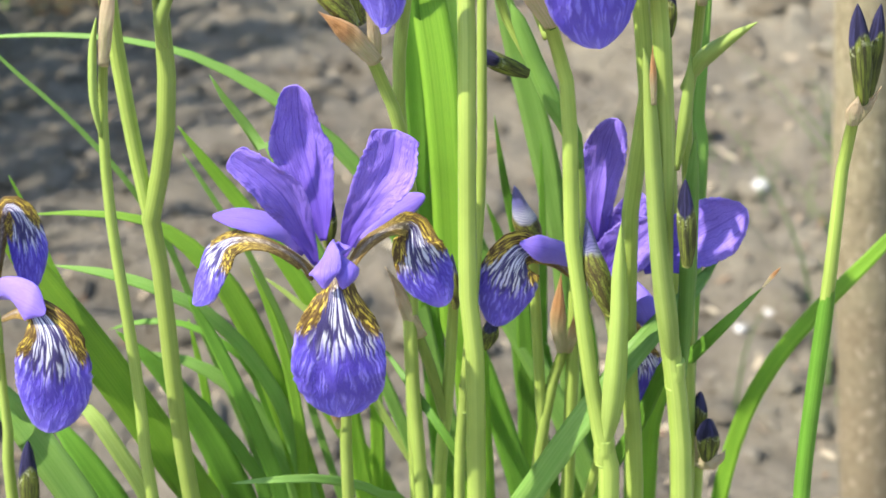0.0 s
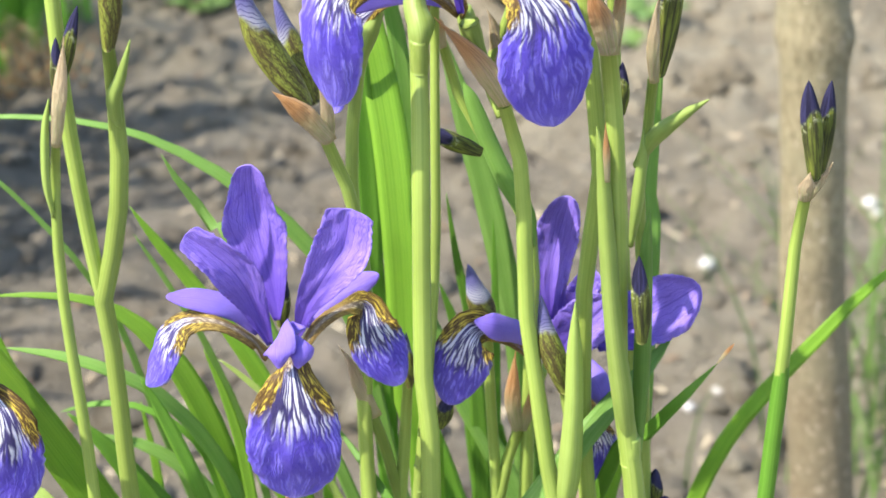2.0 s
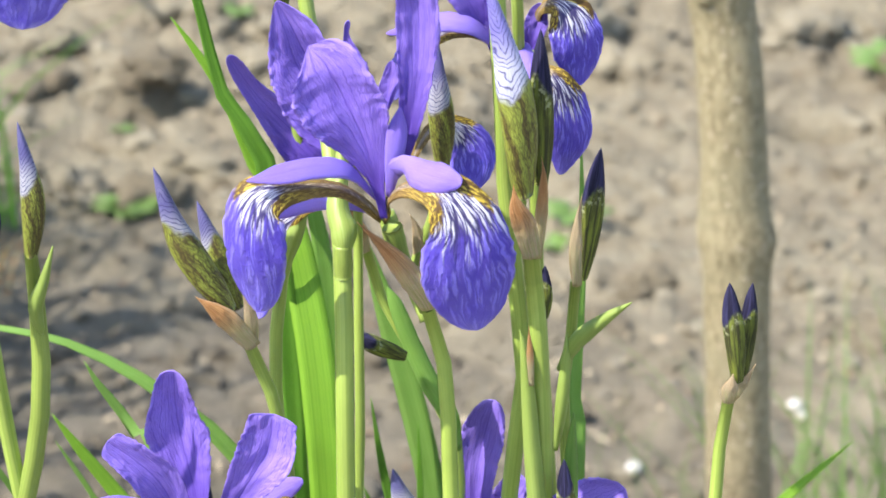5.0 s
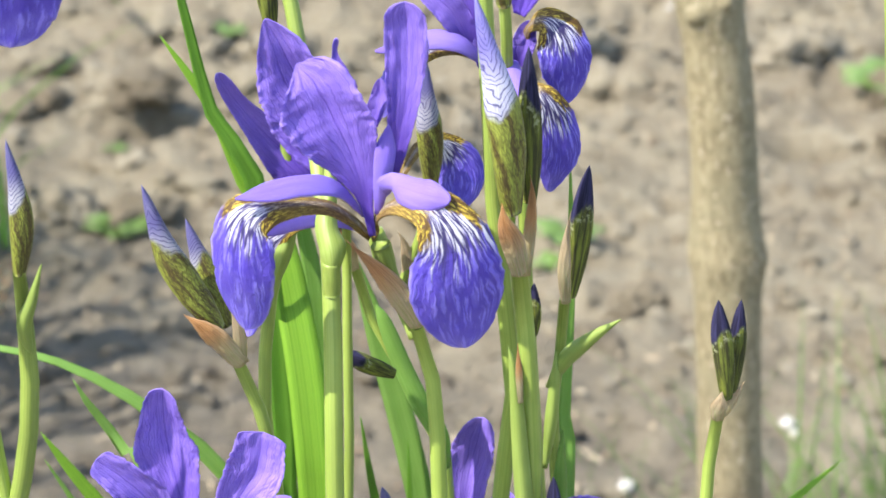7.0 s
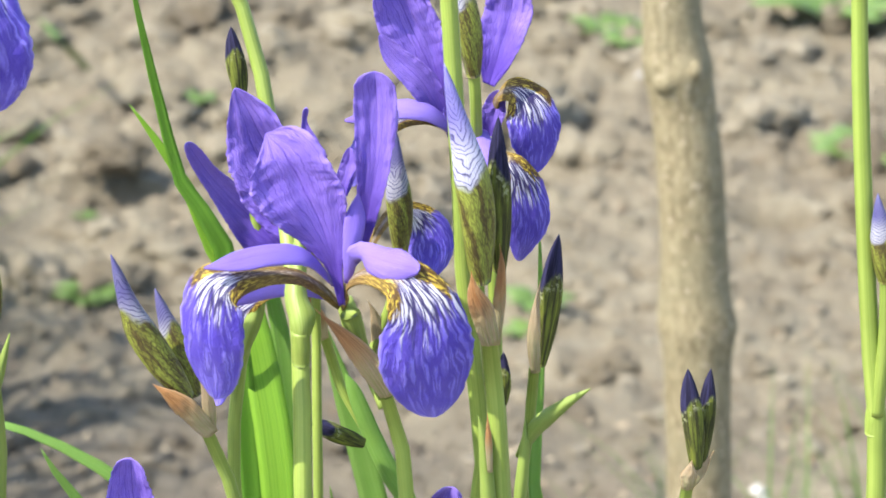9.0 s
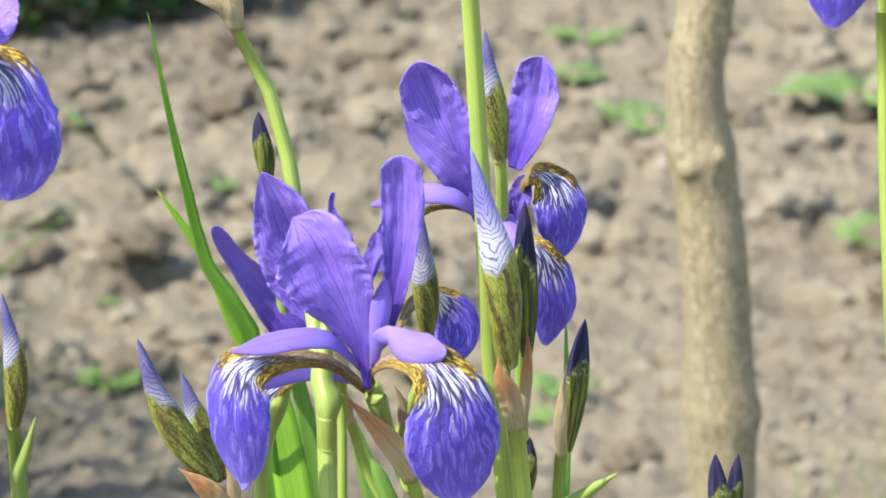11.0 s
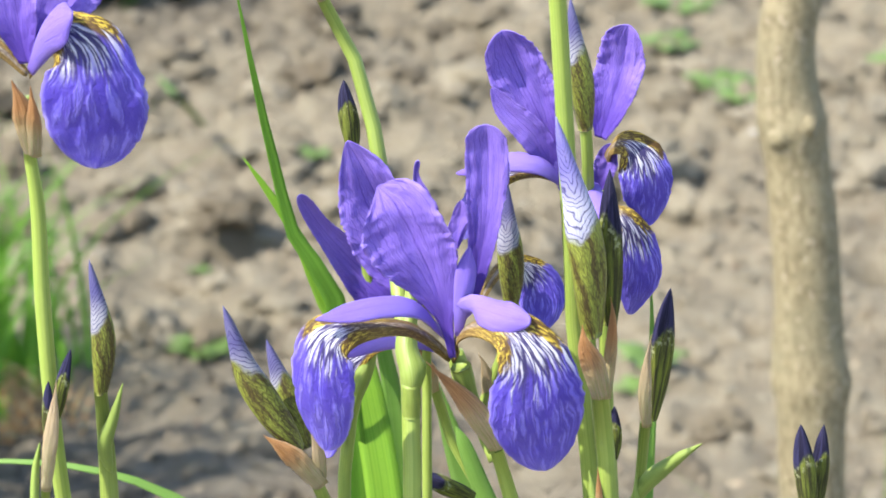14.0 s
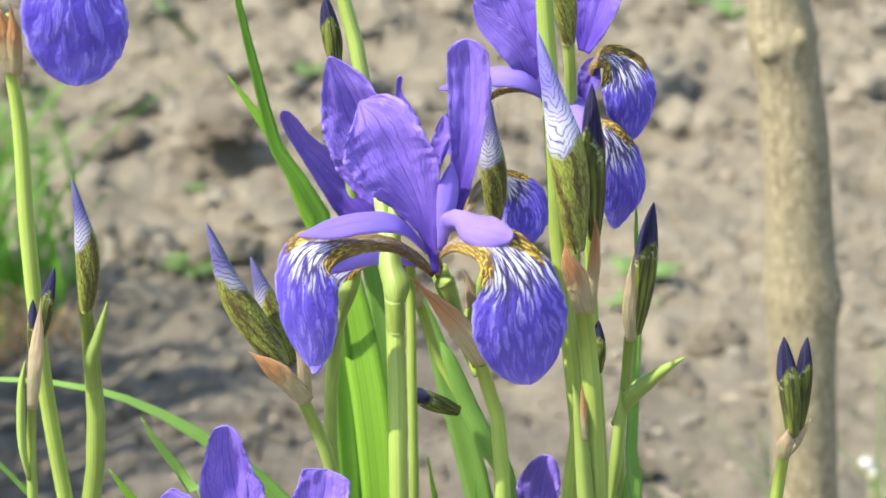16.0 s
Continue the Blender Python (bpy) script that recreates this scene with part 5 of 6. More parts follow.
leaf([(-0.1844, 0.0874, 0.6416), (-0.1750, 0.0874, 0.6298), (-0.1604, 0.0874, 0.6147), (-0.1482, 0.0874, 0.5999), (-0.1360, 0.0874, 0.5807), (-0.1228, 0.0912, 0.5405)], [2, 8, 10, 12, 14, 16], BLADE_GREY, (0.2, -1, 0.4))
leaf([(-0.1651, 0.0570, 0.5932), (-0.1491, 0.0570, 0.5939), (-0.1299, 0.0570, 0.5918), (-0.1148, 0.0570, 0.5813), (-0.1026, 0.0570, 0.5632), (-0.0924, 0.0570, 0.5340), (-0.0814, 0.0608, 0.4800)], [2, 12, 20, 40, 54, 58, 60], BLADE, (0.2, -0.9, 0.6))
leaf([(-0.1547, 0.0380, 0.5861), (-0.1377, 0.0380, 0.5833), (-0.1208, 0.0380, 0.5772), (-0.1065, 0.0418, 0.5650), (-0.0931, 0.0494, 0.5388), (-0.0848, 0.0570, 0.5013)], [2, 20, 26, 30, 32, 36], BLADE_GREY, (0.2, -0.8, 0.7))
leaf([(-0.0962, 0.0494, 0.5799), (-0.0901, 0.0494, 0.5618), (-0.0857, 0.0494, 0.5411), (-0.0829, 0.0494, 0.5153), (-0.0826, 0.0532, 0.4813)], [2, 18, 24, 26, 30], BLADE)
leaf([(-0.1113, 0.0228, 0.5851), (-0.1051, 0.0228, 0.5715), (-0.0962, 0.0228, 0.5475), (-0.0900, 0.0266, 0.5221), (-0.0867, 0.0304, 0.4978)], [6, 26, 32, 34, 36], BLADE_DEEP, (0.3, -1, 0.3))
leaf([(-0.0942, 0.0646, 0.5676), (-0.0866, 0.0646, 0.5611), (-0.0762, 0.0646, 0.5496), (-0.0624, 0.0646, 0.5276)], [3, 12, 14, 18], PALE, (0.1, -1, 0.5))
leaf([(-0.0542, 0.0304, 0.5639), (-0.0476, 0.0228, 0.5587), (-0.0385, 0.0114, 0.5522), (-0.0290, 0.0076, 0.5376), (-0.0235, 0.0114, 0.5133)], [4, 14, 18, 20, 22], BLADE_DEEP, (-0.1, -1, 0.4))
leaf([(-0.0980, 0.0000, 0.5337), (-0.0854, 0.0000, 0.5353), (-0.0711, 0.0076, 0.5307), (-0.0556, 0.0228, 0.5150), (-0.0430, 0.0380, 0.4868)], [2, 14, 18, 20, 22], BLADE_GREY, (0, -0.8, 0.7))
leaf([(-0.0649, 0.0950, 0.5306), (-0.0635, 0.0950, 0.5127), (-0.0631, 0.0950, 0.4850), (-0.0633, 0.0950, 0.4515)], [8, 26, 34, 36], BLADE)
leaf([(-0.0897, 0.1064, 0.5141), (-0.0827, 0.1064, 0.4958), (-0.0677, 0.1064, 0.4676), (-0.0583, 0.1064, 0.4434)], [8, 40, 50, 56], BLADE)
# the broad lush ones at the edge
leaf([(-0.1717, 0.0228, 0.6183), (-0.1603, 0.0228, 0.5996), (-0.1517, 0.0228, 0.5843), (-0.1414, 0.0228, 0.5667), (-0.1287, 0.0266, 0.5401), (-0.1155, 0.0304, 0.5102), (-0.1103, 0.0342, 0.4877)], [2, 50, 74, 86, 90, 90, 88], BLADE, (-0.15, -0.9, 0.5))
leaf([(-0.1706, 0.0570, 0.6071), (-0.1651, 0.0570, 0.5924), (-0.1612, 0.0570, 0.5784), (-0.1526, 0.0570, 0.5560), (-0.1373, 0.0570, 0.5221)], [3, 10, 12, 14, 16], BLADE, (0.2, -1, 0.4))
leaf([(-0.1793, 0.0114, 0.5730), (-0.1651, 0.0076, 0.5558), (-0.1539, 0.0038, 0.5403), (-0.1438, 0.0038, 0.5198), (-0.1378, 0.0076, 0.4957)], [2, 60, 76, 80, 80], BLADE_GREY, (-0.1, -0.9, 0.5), spread=0.7)
leaf([(-0.1633, 0.0380, 0.5360), (-0.1515, 0.0342, 0.5196), (-0.1407, 0.0342, 0.4980), (-0.1342, 0.0380, 0.4728)], [6, 50, 66, 70], BLADE_DEEP, (0.3, -1, 0.3), spread=0.7)
leaf([(-0.1471, 0.0114, 0.5557), (-0.1398, 0.0076, 0.5523), (-0.1325, 0.0076, 0.5383), (-0.1260, 0.0114, 0.5191), (-0.1222, 0.0190, 0.4920)], [6, 30, 34, 36, 38], PALE, (0.3, -1, 0.3))
leaf([(-0.1421, 0.0570, 0.5520), (-0.1287, 0.0570, 0.5374), (-0.1172, 0.0570, 0.5182), (-0.1076, 0.0570, 0.4939), (-0.1021, 0.0608, 0.4659)], [4, 40, 60, 70, 72], BLADE_DEEP, (0.3, -1, 0.4))
leaf([(-0.1398, 0.0760, 0.5323), (-0.1213, 0.0760, 0.5278), (-0.1052, 0.0760, 0.5149), (-0.0948, 0.0760, 0.4948), (-0.0866, 0.0760, 0.4647)], [2, 26, 36, 44, 48], BLADE_GREY, (0.2, -0.9, 0.6))
leaf([(-0.1242, 0.0874, 0.5383), (-0.1210, 0.0874, 0.5162), (-0.1192, 0.0874, 0.4934), (-0.1188, 0.0874, 0.4555)], [3, 18, 22, 24], BLADE)
leaf([(-0.1195, 0.0380, 0.5475), (-0.1081, 0.0380, 0.5310), (-0.0983, 0.0380, 0.5140), (-0.0922, 0.0380, 0.4921)], [4, 22, 28, 30], BLADE_DEEP, (0.3, -1, 0.3))
leaf([(-0.1476, 0.0722, 0.5427), (-0.1362, 0.0722, 0.5459), (-0.1214, 0.0722, 0.5449), (-0.1072, 0.0722, 0.5349), (-0.0978, 0.0760, 0.5106)], [2, 12, 14, 16, 16], BLADE_DEEP, (0, -0.8, 0.7))
leaf([(-0.1063, 0.0570, 0.6419), (-0.1022, 0.0570, 0.6338), (-0.0967, 0.0570, 0.6259), (-0.0905, 0.0570, 0.6150), (-0.0827, 0.0570, 0.5998)], [2, 14, 20, 24, 28], BLADE_GREY, (0.2, -1, 0.4))


# ---- unseen iris clump, added out of view to shade the soil ----
def shade_clump():
    bx, by = -0.88, 1.22
    ob = thing("iris_leaves", (bx, by, 0.0), "unseen iris clump of long green sword leaves, added to shade the soil", "leaves")
    rng = random.Random(5)
    for k in range(190):
        a = rng.uniform(0, 6.283)
        r = 0.21 * math.sqrt(rng.uniform(0, 1))
        foot = Vector((bx + r * math.cos(a), by + 1.9 * r * math.sin(a), -0.01))
        h = rng.uniform(0.55, 0.86)
        out = Vector((rng.uniform(-0.2, 0.1), rng.uniform(-0.2, 0.2), 0))
        pts = [foot, foot + Vector((0, 0, h * 0.5)) + out * 0.2, foot + Vector((0, 0, h * 0.85)) + out * 0.6, foot + Vector((0, 0, h * 0.98)) + out * 1.1]
        part("leaf", petal(pts, [0.008, 0.012, 0.010, 0.001], (rng.uniform(-1, 1), rng.uniform(-1, 1), 0.1), n=10, m=2, thick=0.0005, round_from=0.999, fold=0.07), (BLADE, BLADE_DEEP, BLADE_GREY)[k % 3], ob)


shade_clump()
# ---- soil ----
GROUND_RNG = np.random.default_rng(11)
HOLES = [(-0.378, 2.265, 0.029, 0.03, 0.12), (0.466, 2.169, 0.045, 0.03, 0.11)]


def soil_height(x, y):
    p = Vector((x, y, 0.0))
    w = noise.noise_vector(p * 14.0) * 0.022
    q = p + w
    h = 0.035 * noise.noise(p * 2.6) + 0.018 * noise.noise(p * 8.0 + Vector((3, 1, 0)))
    d = noise.voronoi(q * 9.0)[0]
    h += 0.026 * min(1.0, (d[1] - d[0]) * 1.6)
    d = noise.voronoi(q * 24.0 + Vector((5, 3, 0)))[0]
    h += 0.013 * min(1.0, (d[1] - d[0]) * 1.8)
    h += 0.008 * noise.noise(p * 38.0) + 0.005 * noise.noise(p * 85.0)
    for hx, hy, rx, ry, dep in HOLES:
        e = ((x - hx) / rx) ** 2 + ((y - hy) / ry) ** 2
        if e < 4:
            h -= dep * math.exp(-e * e)
    edge = min(1.0, max(0.0, (math.hypot(x, y - 0.05) - 0.35) / 0.35))     # smooth at the clump's foot
    calm = 0.55 + 0.45 * min(1.0, max(0.0, (y - 1.5) / 1.1))     # trodden flatter near the clump
    return (h - 0.028) * edge * calm


def soil():
    xs = np.concatenate([[-60, -20, -8], np.arange(-4.6, -1.42, 0.055), np.arange(-1.4, 1.4, 0.0085), np.arange(1.43, 4.6, 0.055), [8, 20, 60]])
    ys = np.concatenate([[-60, -20, -8], np.arange(-3.4, 0.42, 0.055), np.arange(0.45, 5.2, 0.0125), np.arange(5.24, 6.6, 0.06), [8, 12, 30, 80]])
    verts = []
    for y in ys:
        for x in xs:
            fade = min(1.0, max(0.0, min(4.6 - abs(x), y + 3.4, 6.6 - y) / 0.8))
            verts.append((x, y, soil_height(x, y) * fade if fade > 0 else 0.0))
    nx, ny = len(xs), len(ys)
    faces = [(j * nx + i, j * nx + i + 1, (j + 1) * nx + i + 1, (j + 1) * nx + i) for j in range(ny - 1) for i in range(nx - 1)]
    me = bpy.data.meshes.new("ground")
    me.from_pydata(verts, [], faces)
    me.polygons.foreach_set("use_smooth", [True] * len(me.polygons))
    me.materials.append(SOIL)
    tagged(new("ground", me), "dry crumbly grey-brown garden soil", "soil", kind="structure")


soil()


def lump_mesh(seed, cuts=2, rough=0.35, flat=0.7):
    bm = bmesh.new()
    bmesh.ops.create_icosphere(bm, subdivisions=cuts, radius=1.0)
    for v in bm.verts:
        d = v.co.normalized()
        o = Vector((seed * 3.7, seed, seed * 1.3))
        r = 1 + rough * noise.noise(d * 1.3 + o) + rough * 0.8 * noise.noise(d * 2.9 + o) + rough * 0.6 * noise.noise(d * 6.5 + o) + rough * 0.35 * noise.noise(d * 13 + o)
        v.co = d * r
        v.co.z *= flat
    vs = np.array([tuple(v.co) for v in bm.verts])
    fs = [tuple(v.index for v in f.verts) for f in bm.faces]
    bm.free()
    return vs, fs


def clods():
    """Clods of all sizes that lie on the dug soil: nobody could count them."""
    kinds = [lump_mesh(k, 4, 0.6) for k in range(5)] + [lump_mesh(k + 9, 2, 0.55) for k in range(6)]
    verts, faces, count = [], [], 0
    for size_lo, size_hi, number in ((0.032, 0.066, 190), (0.015, 0.032, 700), (0.005, 0.013, 4200), (0.0025, 0.006, 6000)):
        for _ in range(number):
            x = GROUND_RNG.uniform(-1.25, 1.35)
            y = 0.6 + 4.4 * GROUND_RNG.uniform() ** 1.3
            r = GROUND_RNG.uniform(size_lo, size_hi) * (0.5 + 0.5 * min(1.0, max(0.0, (y - 1.3) / 1.2)) if size_lo > 0.01 else 1.0)
            if any(((x - hx) / (rx + r)) ** 2 + ((y - hy) / (ry + r)) ** 2 < 1.2 for hx, hy, rx, ry, d in HOLES):
                continue
            vs, fs = kinds[GROUND_RNG.integers(0, 5) if r > 0.03 else GROUND_RNG.integers(5, 11)]
            a = GROUND_RNG.uniform(0, 6.283)
            sx, sy, sz = r * GROUND_RNG.uniform(0.8, 1.35), r * GROUND_RNG.uniform(0.7, 1.1), r * GROUND_RNG.uniform(0.6, 1.0)
            q = vs * (sx, sy, sz)
            c, s = math.cos(a), math.sin(a)
            q = np.stack([q[:, 0] * c - q[:, 1] * s + x, q[:, 0] * s + q[:, 1] * c + y, q[:, 2] + soil_height(x, y) + r * 0.05], 1)
            verts.append(q)
            faces += [tuple(i + count for i in f) for f in fs]
            count += len(q)
    for size_lo, size_hi, number in ((0.03, 0.06, 260), (0.012, 0.03, 1100)):
        for _ in range(number):
            x, y = GROUND_RNG.uniform(-3.8, 3.8), GROUND_RNG.uniform(-2.6, 5.9)
            if -1.3 < x < 1.4 and y > 0.5 or math.hypot(x, y) < 0.8:
                continue
            r = GROUND_RNG.uniform(size_lo, size_hi)
            vs, fs = kinds[GROUND_RNG.integers(5, 11)]
            q = vs * (r * 1.2, r, r * 0.8) + (x, y, soil_height(x, y) + r * 0.05)
            verts.append(q)
            faces += [tuple(i + count for i in f) for f in fs]
            count += len(q)
    for hx, hy, rx, ry, dep in HOLES[:1]:
        vs, fs = kinds[2]
        verts.append(vs * (rx * 1.4, 0.036, 0.026) + (hx, hy + ry * 1.0, 0.024))
        faces += [tuple(i + count for i in f) for f in fs]
        count += len(vs)
    me = bpy.data.meshes.new("soil_clods")
    me.from_pydata(np.concatenate(verts).tolist(), [], faces)
    me.polygons.foreach_set("use_smooth", [True] * len(me.polygons))
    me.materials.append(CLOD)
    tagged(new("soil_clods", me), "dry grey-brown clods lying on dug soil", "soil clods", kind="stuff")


clods()


def pebble(x, y, r, seed):
    vs, fs = lump_mesh(seed, 2, 0.3, 0.7)
    me = bpy.data.meshes.new("pebble")
    me.from_pydata((vs * r).tolist(), [], fs)
    me.polygons.foreach_set("use_smooth", [True] * len(me.polygons))
    me.materials.append(STONE)
    ob = new("pebble", me)
    ob.location = (x, y, soil_height(x, y) + r * 0.45)
    tagged(ob, "small pale stone lying on dry soil", "stone", "pale stones on the soil")


for k, (x, y) in enumerate([(0.166, 1.217), (0.331, 1.336)] + [(0.222, 2.452), (0.327, 1.349), (0.168, 1.222)] + [(0.136, 0.978), (0.163, 1.022)] + [(-0.054, 2.721), (-0.550, 2.669), (0.353, 2.756)]):
    pebble(x, y, (0.0065, 0.006, 0.009, 0.008, 0.007, 0.005, 0.006, 0.007, 0.009, 0.008)[k], 40 + k)


# ---- young tree ----
def young_tree():
    base = (0.205, 0.6, 0.0)
    ob = thing("young_tree", base, "slim young tree trunk with knots and pruning scars", "tree")
    pts = [(0.1434, 0.6000, 0.8164), (0.1417, 0.6000, 0.7548), (0.1437, 0.6000, 0.6970), (0.1392, 0.6000, 0.6495), (0.1444, 0.6000, 0.6071), (0.1515, 0.6000, 0.5637), (0.1566, 0.6000, 0.5130), (0.1606, 0.6000, 0.4610), (0.1628, 0.6000, 0.4158), (0.1692, 0.6000, 0.3097), (0.1757, 0.6000, 0.2528), (0.1900, 0.6000, 0.0992)]
    k = 0.00030
    pts = pts + [(pts[-1][0] + 0.003, 0.6, 0.045), (pts[-1][0] + 0.005, 0.6, -0.05)]
    widths = [w * k for w in (94, 92, 94, 100, 112, 118, 122, 124, 122, 124, 128, 130, 140, 165)]
    bm = tube(pts, widths, sides=28, n=220)
    for v in bm.verts:
        q = v.co
        c = noise.noise(q * 14.0) * 0.0008 + noise.noise(Vector((q.x * 130, q.y * 130, q.z * 40))) * 0.0003
        axis = Vector((np.interp(q.z, [p[2] for p in pts[::-1]], [p[0] for p in pts[::-1]]), 0.6, q.z))
        d = (q - axis).normalized()
        for z0, ax, amp, rz in KNOTS:
            a = math.atan2(d.y, d.x)
            near = math.exp(-((q.z - z0) / rz) ** 2) * (0.35 + 0.65 * math.exp(-((a - ax) / 0.55) ** 2))
            c += amp * near
        ring = math.exp(-((q.z - 0.604) / 0.013) ** 2) + 0.6 * math.exp(-((q.z - 0.468) / 0.012) ** 2)
        c += ring * (0.0006 * math.sin(q.z * 1500 + 3 * noise.noise(q * 60)) + 0.0012 * noise.noise(q * 150))
        q += d * c
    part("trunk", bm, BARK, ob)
    for z0, ax, amp, rz in KNOTS[:3]:
        x = np.interp(z0, [p[2] for p in pts[::-1]], [p[0] for p in pts[::-1]])
        w = 0.0172
        at = Vector((x + w * math.cos(ax), 0.6 + w * math.sin(ax), z0))
        out = Vector((math.cos(ax), math.sin(ax), 0.5)).normalized()
        vs, fs = lump_mesh(60 + ax, 2, 0.4, 1.0)
        bm = bmesh.new()
        made = [bm.verts.new(at - out * 0.001 + Vector(q) * 0.0062) for q in vs]
        for f in fs:
            bm.faces.new([made[i] for i in f])
        part("knot", bm, BARK, ob, "healed branch stub")


KNOTS = [(0.613, -1.2, 0.0028, 0.012), (0.606, -2.1, 0.0026, 0.010), (0.465, -0.55, 0.0034, 0.011), (0.475, 3.0, 0.002, 0.02)]
young_tree()


# ---- grass and weeds ----
def tuft(x, y, spread, number, height, name, label, category, width=0.0035, material=GRASS, lean=0.5):
    bm = bmesh.new()
    uvl = bm.loops.layers.uv.new("UVMap")
    for _ in range(number):
        bx, by = x + random.gauss(0, spread), y + random.gauss(0, spread * 0.7)
        h = height * random.uniform(0.45, 1.1)
        a = random.uniform(0, 6.283)
        out = Vector((math.cos(a), math.sin(a), 0)) * h * random.uniform(0.1, lean)
        side = Vector((random.uniform(-1, 1), random.uniform(-0.4, 0.4), 0)).normalized() * width * random.uniform(0.6, 1.2)
        rows = []
        for i in range(6):
            s = i / 5
            c = Vector((bx, by, soil_height(bx, by) - 0.01)) + out * s * s + Vector((0, 0, h * (s - 0.18 * s * s)))
            w = side * (1 - s) ** 0.7
            rows.append((bm.verts.new(c - w), bm.verts.new(c + w)))
        for (a0, a1), (b0, b1) in zip(rows, rows[1:]):
            f = bm.faces.new((a0, a1, b1, b0))
            for lp, uv in zip(f.loops, ((0, 0), (1, 0), (1, 1), (0, 1))):
                lp[uvl].uv = uv
    ob = link(name, bm, material)
    return tagged(ob, label, category, kind="stuff")


for x, y in [(0.285, 0.895)]:
    tuft(x + 0.07, y + 0.03, 0.08, 200, 0.33, "grass_tuft", "fresh green grass tuft beside the young tree", "grass", 0.0022)
for x, y in [(-0.549, 1.858)]:
    tuft(x - 0.075, y - 0.1, 0.065, 170, 0.34, "grass_tuft", "tall broad-bladed green grass clump on bare soil", "grass", 0.0055, BLADE_DEEP, 0.75)
    tuft(x + 0.02, y - 0.2, 0.035, 60, 0.09, "dry_leaves", "withered brown leaves at the grass clump's foot", "dry leaves", 0.004, PAPER, 0.9)
for x, y in [(0.215, 1.171)]:
    tuft(x, y + 0.05, 0.06, 22, 0.12, "grass_tuft", "thin grass seedlings on dry soil", "grass", 0.0008)


def weed(x, y, size, number):
    """A low seedling: a rosette of small rounded leaves."""
    ob = thing("weed", (x, y, soil_height(x, y)), "small green weed seedling on dry soil", "weed", "weeds on the soil")
    for k in range(number):
        a = k * 2.4 + random.uniform(-0.3, 0.3)
        d = Vector((math.cos(a), math.sin(a), 0))
        b = Vector((x, y, soil_height(x, y)))
        r = size * random.uniform(0.6, 1.0)
        part("leaf", petal([b, b + d * r * 0.5 + Vector((0, 0, r * 0.35)), b + d * r + Vector((0, 0, r * 0.3))], [r * 0.1, r * 0.5, r * 0.35], (0, 0, 1), n=8, m=4, round_from=0.6), GRASS, ob)


for k, (x, y) in enumerate([(0.308, 3.718), (0.266, 3.387), (0.338, 3.065), (0.343, 2.922), (-0.351, 1.882), (-0.362, 1.864)] + [(-0.360, 1.901), (-0.384, 1.883), (0.142, 1.803), (0.134, 1.769), (-0.404, 2.186), (0.588, 2.363)] + [(0.722, 3.153), (0.633, 2.395), (-0.304, 2.674)]):
    weed(x, y, (0.09, 0.08, 0.08, 0.05, 0.05, 0.04, 0.05, 0.03, 0.05, 0.04, 0.02, 0.05, 0.17, 0.11, 0.04)[k], 7)


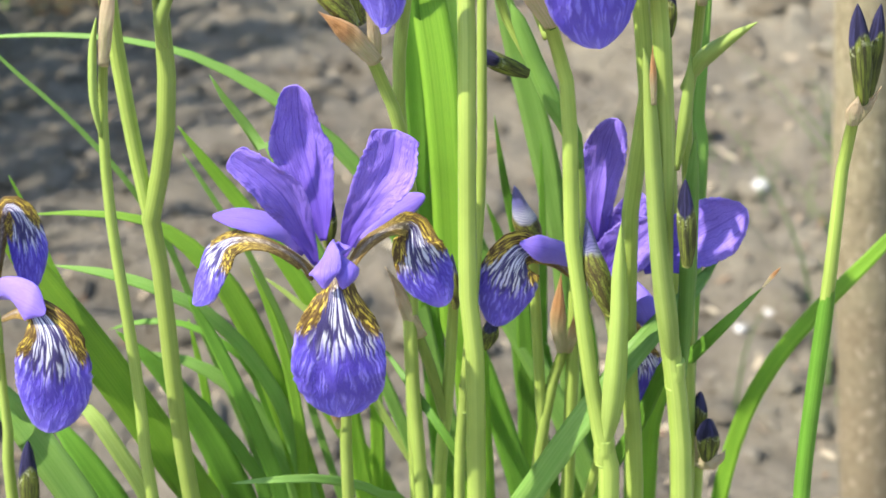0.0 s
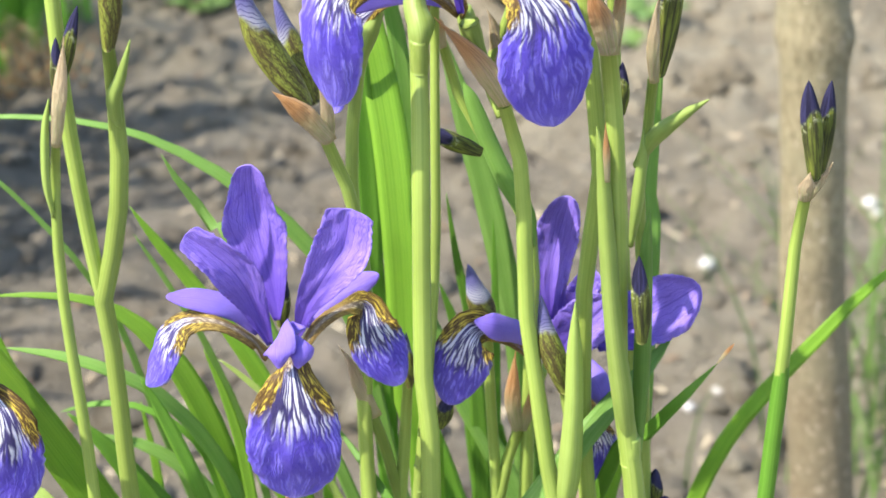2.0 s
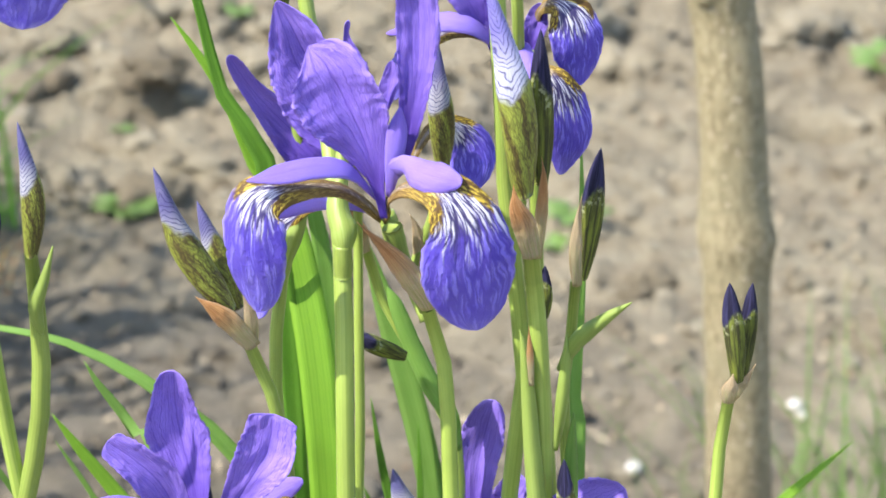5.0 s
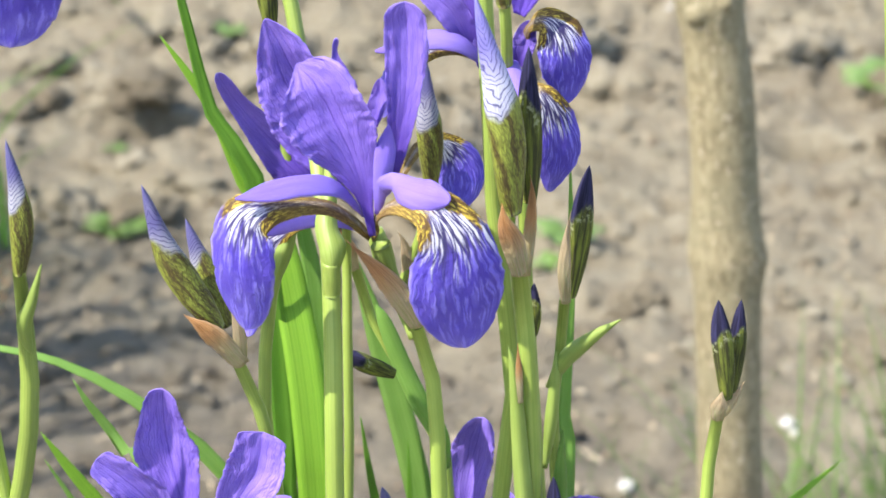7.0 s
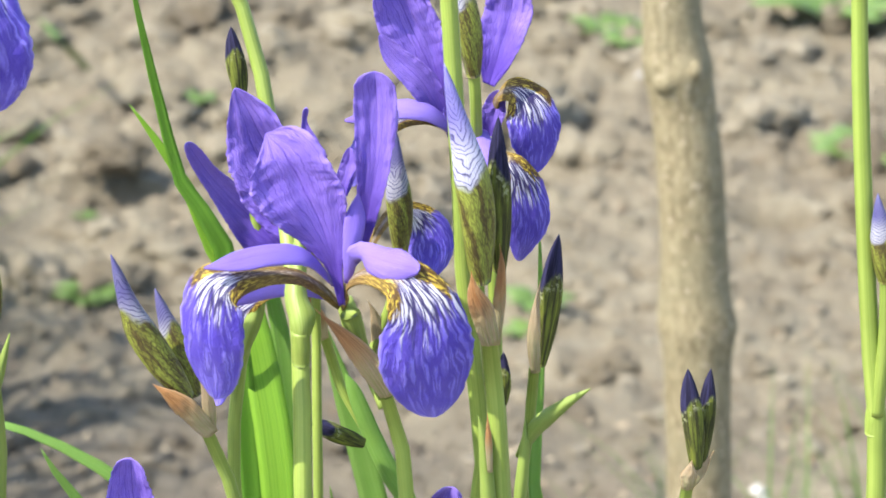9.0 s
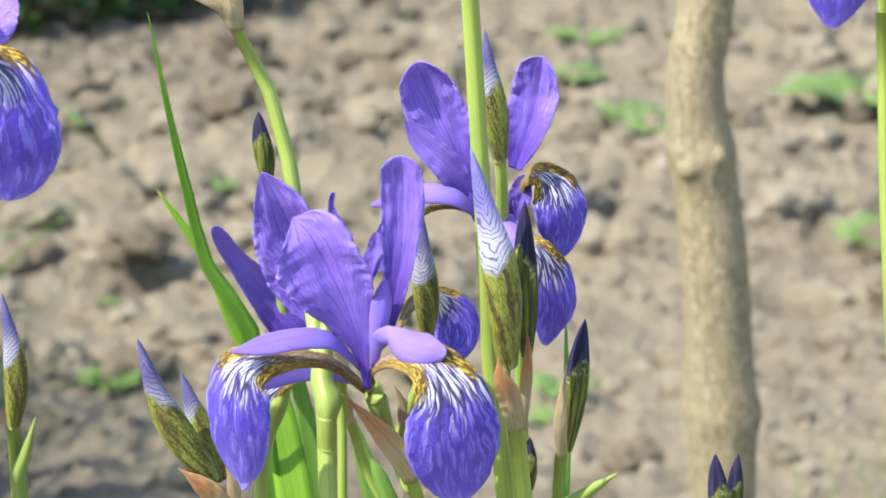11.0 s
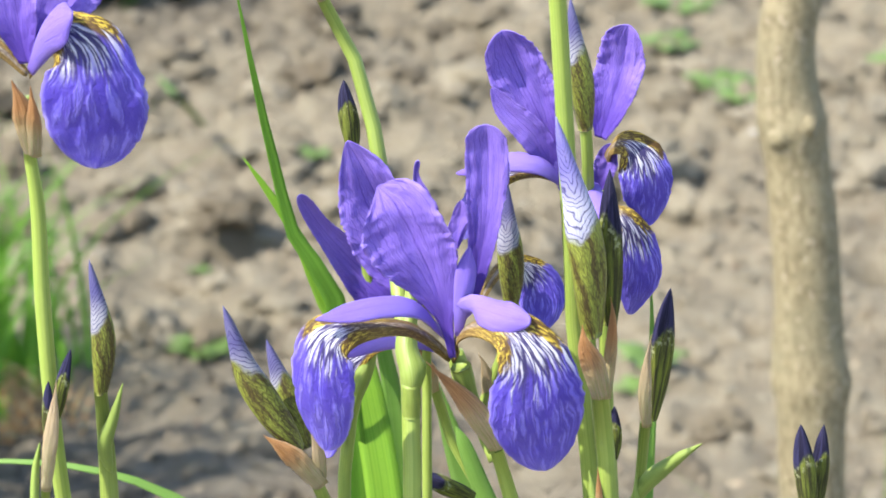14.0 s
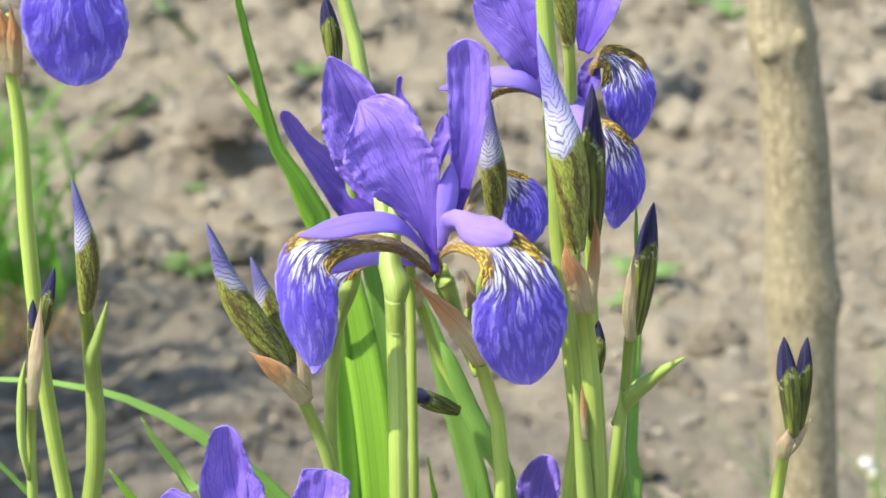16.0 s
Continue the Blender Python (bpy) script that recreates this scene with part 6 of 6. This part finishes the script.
def border_plants():
    """Leafy low border at the far end of the bed."""
    bm = bmesh.new()
    uvl = bm.loops.layers.uv.new("UVMap")
    for _ in range(9000):
        x, y, z = random.uniform(-2.2, -0.3), random.uniform(0, 0.7), abs(random.gauss(0, 0.2))
        y0 = 3.64 + y + 0.9 * max(0.0, x + 0.75)
        c = Vector((x, y0, z))
        a, b = random.uniform(0, 6.28), random.uniform(-0.6, 0.9)
        d = Vector((math.cos(a) * math.cos(b), math.sin(a) * math.cos(b), math.sin(b))) * random.uniform(0.02, 0.05)
        s = d.cross(Vector((random.uniform(-1, 1), random.uniform(-1, 1), 1))).normalized() * d.length * 0.38
        v = [bm.verts.new(q) for q in (c, c + d * 0.5 + s, c + d, c + d * 0.5 - s)]
        f = bm.faces.new(v)
        for lp, uv in zip(f.loops, ((0.5, 0), (1, 0.5), (0.5, 1), (0, 0.5))):
            lp[uvl].uv = uv
    tagged(link("border_plants", bm, BORDER), "dark green leafy border at the bed's far end", "border plants", kind="stuff")


border_plants()


def fallen_blade():
    """A long green blade that lies bowed over the clods."""
    ob = thing("grass_blade", (-0.486, 2.848, 0.0), "single green grass blade bowed over dry soil", "grass blade")
    part("leaf", petal([(-0.486, 2.848, -0.01), (-0.486, 2.578, 0.11), (-0.541, 2.740, 0.10)], [0.009, 0.012, 0.002], (-0.2, -0.6, 1), n=14, m=2, round_from=0.999, fold=0.1), GRASS, ob)


fallen_blade()


def debris():
    """Dry chips, straw and leaf crumbs scattered on the soil."""
    s = Shade("dry_straw")
    c = s.mix(s.island(), (0.58, 0.49, 0.34), (0.20, 0.13, 0.08))
    straw = s.done(c, 0.8, s.noise(s.place(), 400.0), 0.3, 0.001, through=0.15, spec=0.2)
    bm = bmesh.new()
    rng = random.Random(8)
    for _ in range(1500):
        x, y = rng.uniform(-0.45, 0.75), 0.55 + 2.2 * rng.random() ** 1.8
        a, ln, wd = rng.uniform(0, 6.283), rng.uniform(0.004, 0.02), rng.uniform(0.001, 0.0035)
        d, sd = Vector((math.cos(a), math.sin(a), 0)), Vector((-math.sin(a), math.cos(a), rng.uniform(-0.4, 0.4)))
        b = Vector((x, y, soil_height(x, y) + 0.003))
        rows = []
        for k in range(4):
            t = k / 3 - 0.5
            q = b + d * (ln * t) + Vector((0, 0, 0.004 * math.cos(t * 2.5) * rng.uniform(0.6, 1.2)))
            w = sd * (wd * (1 - abs(t) * 1.1))
            rows.append((bm.verts.new(q - w), bm.verts.new(q + w)))
        for (p0, p1), (q0, q1) in zip(rows, rows[1:]):
            bm.faces.new((p0, p1, q1, q0))
    tagged(link("plant_debris", bm, straw), "dry straw chips and crumbs on the soil", "plant debris", kind="stuff")


debris()
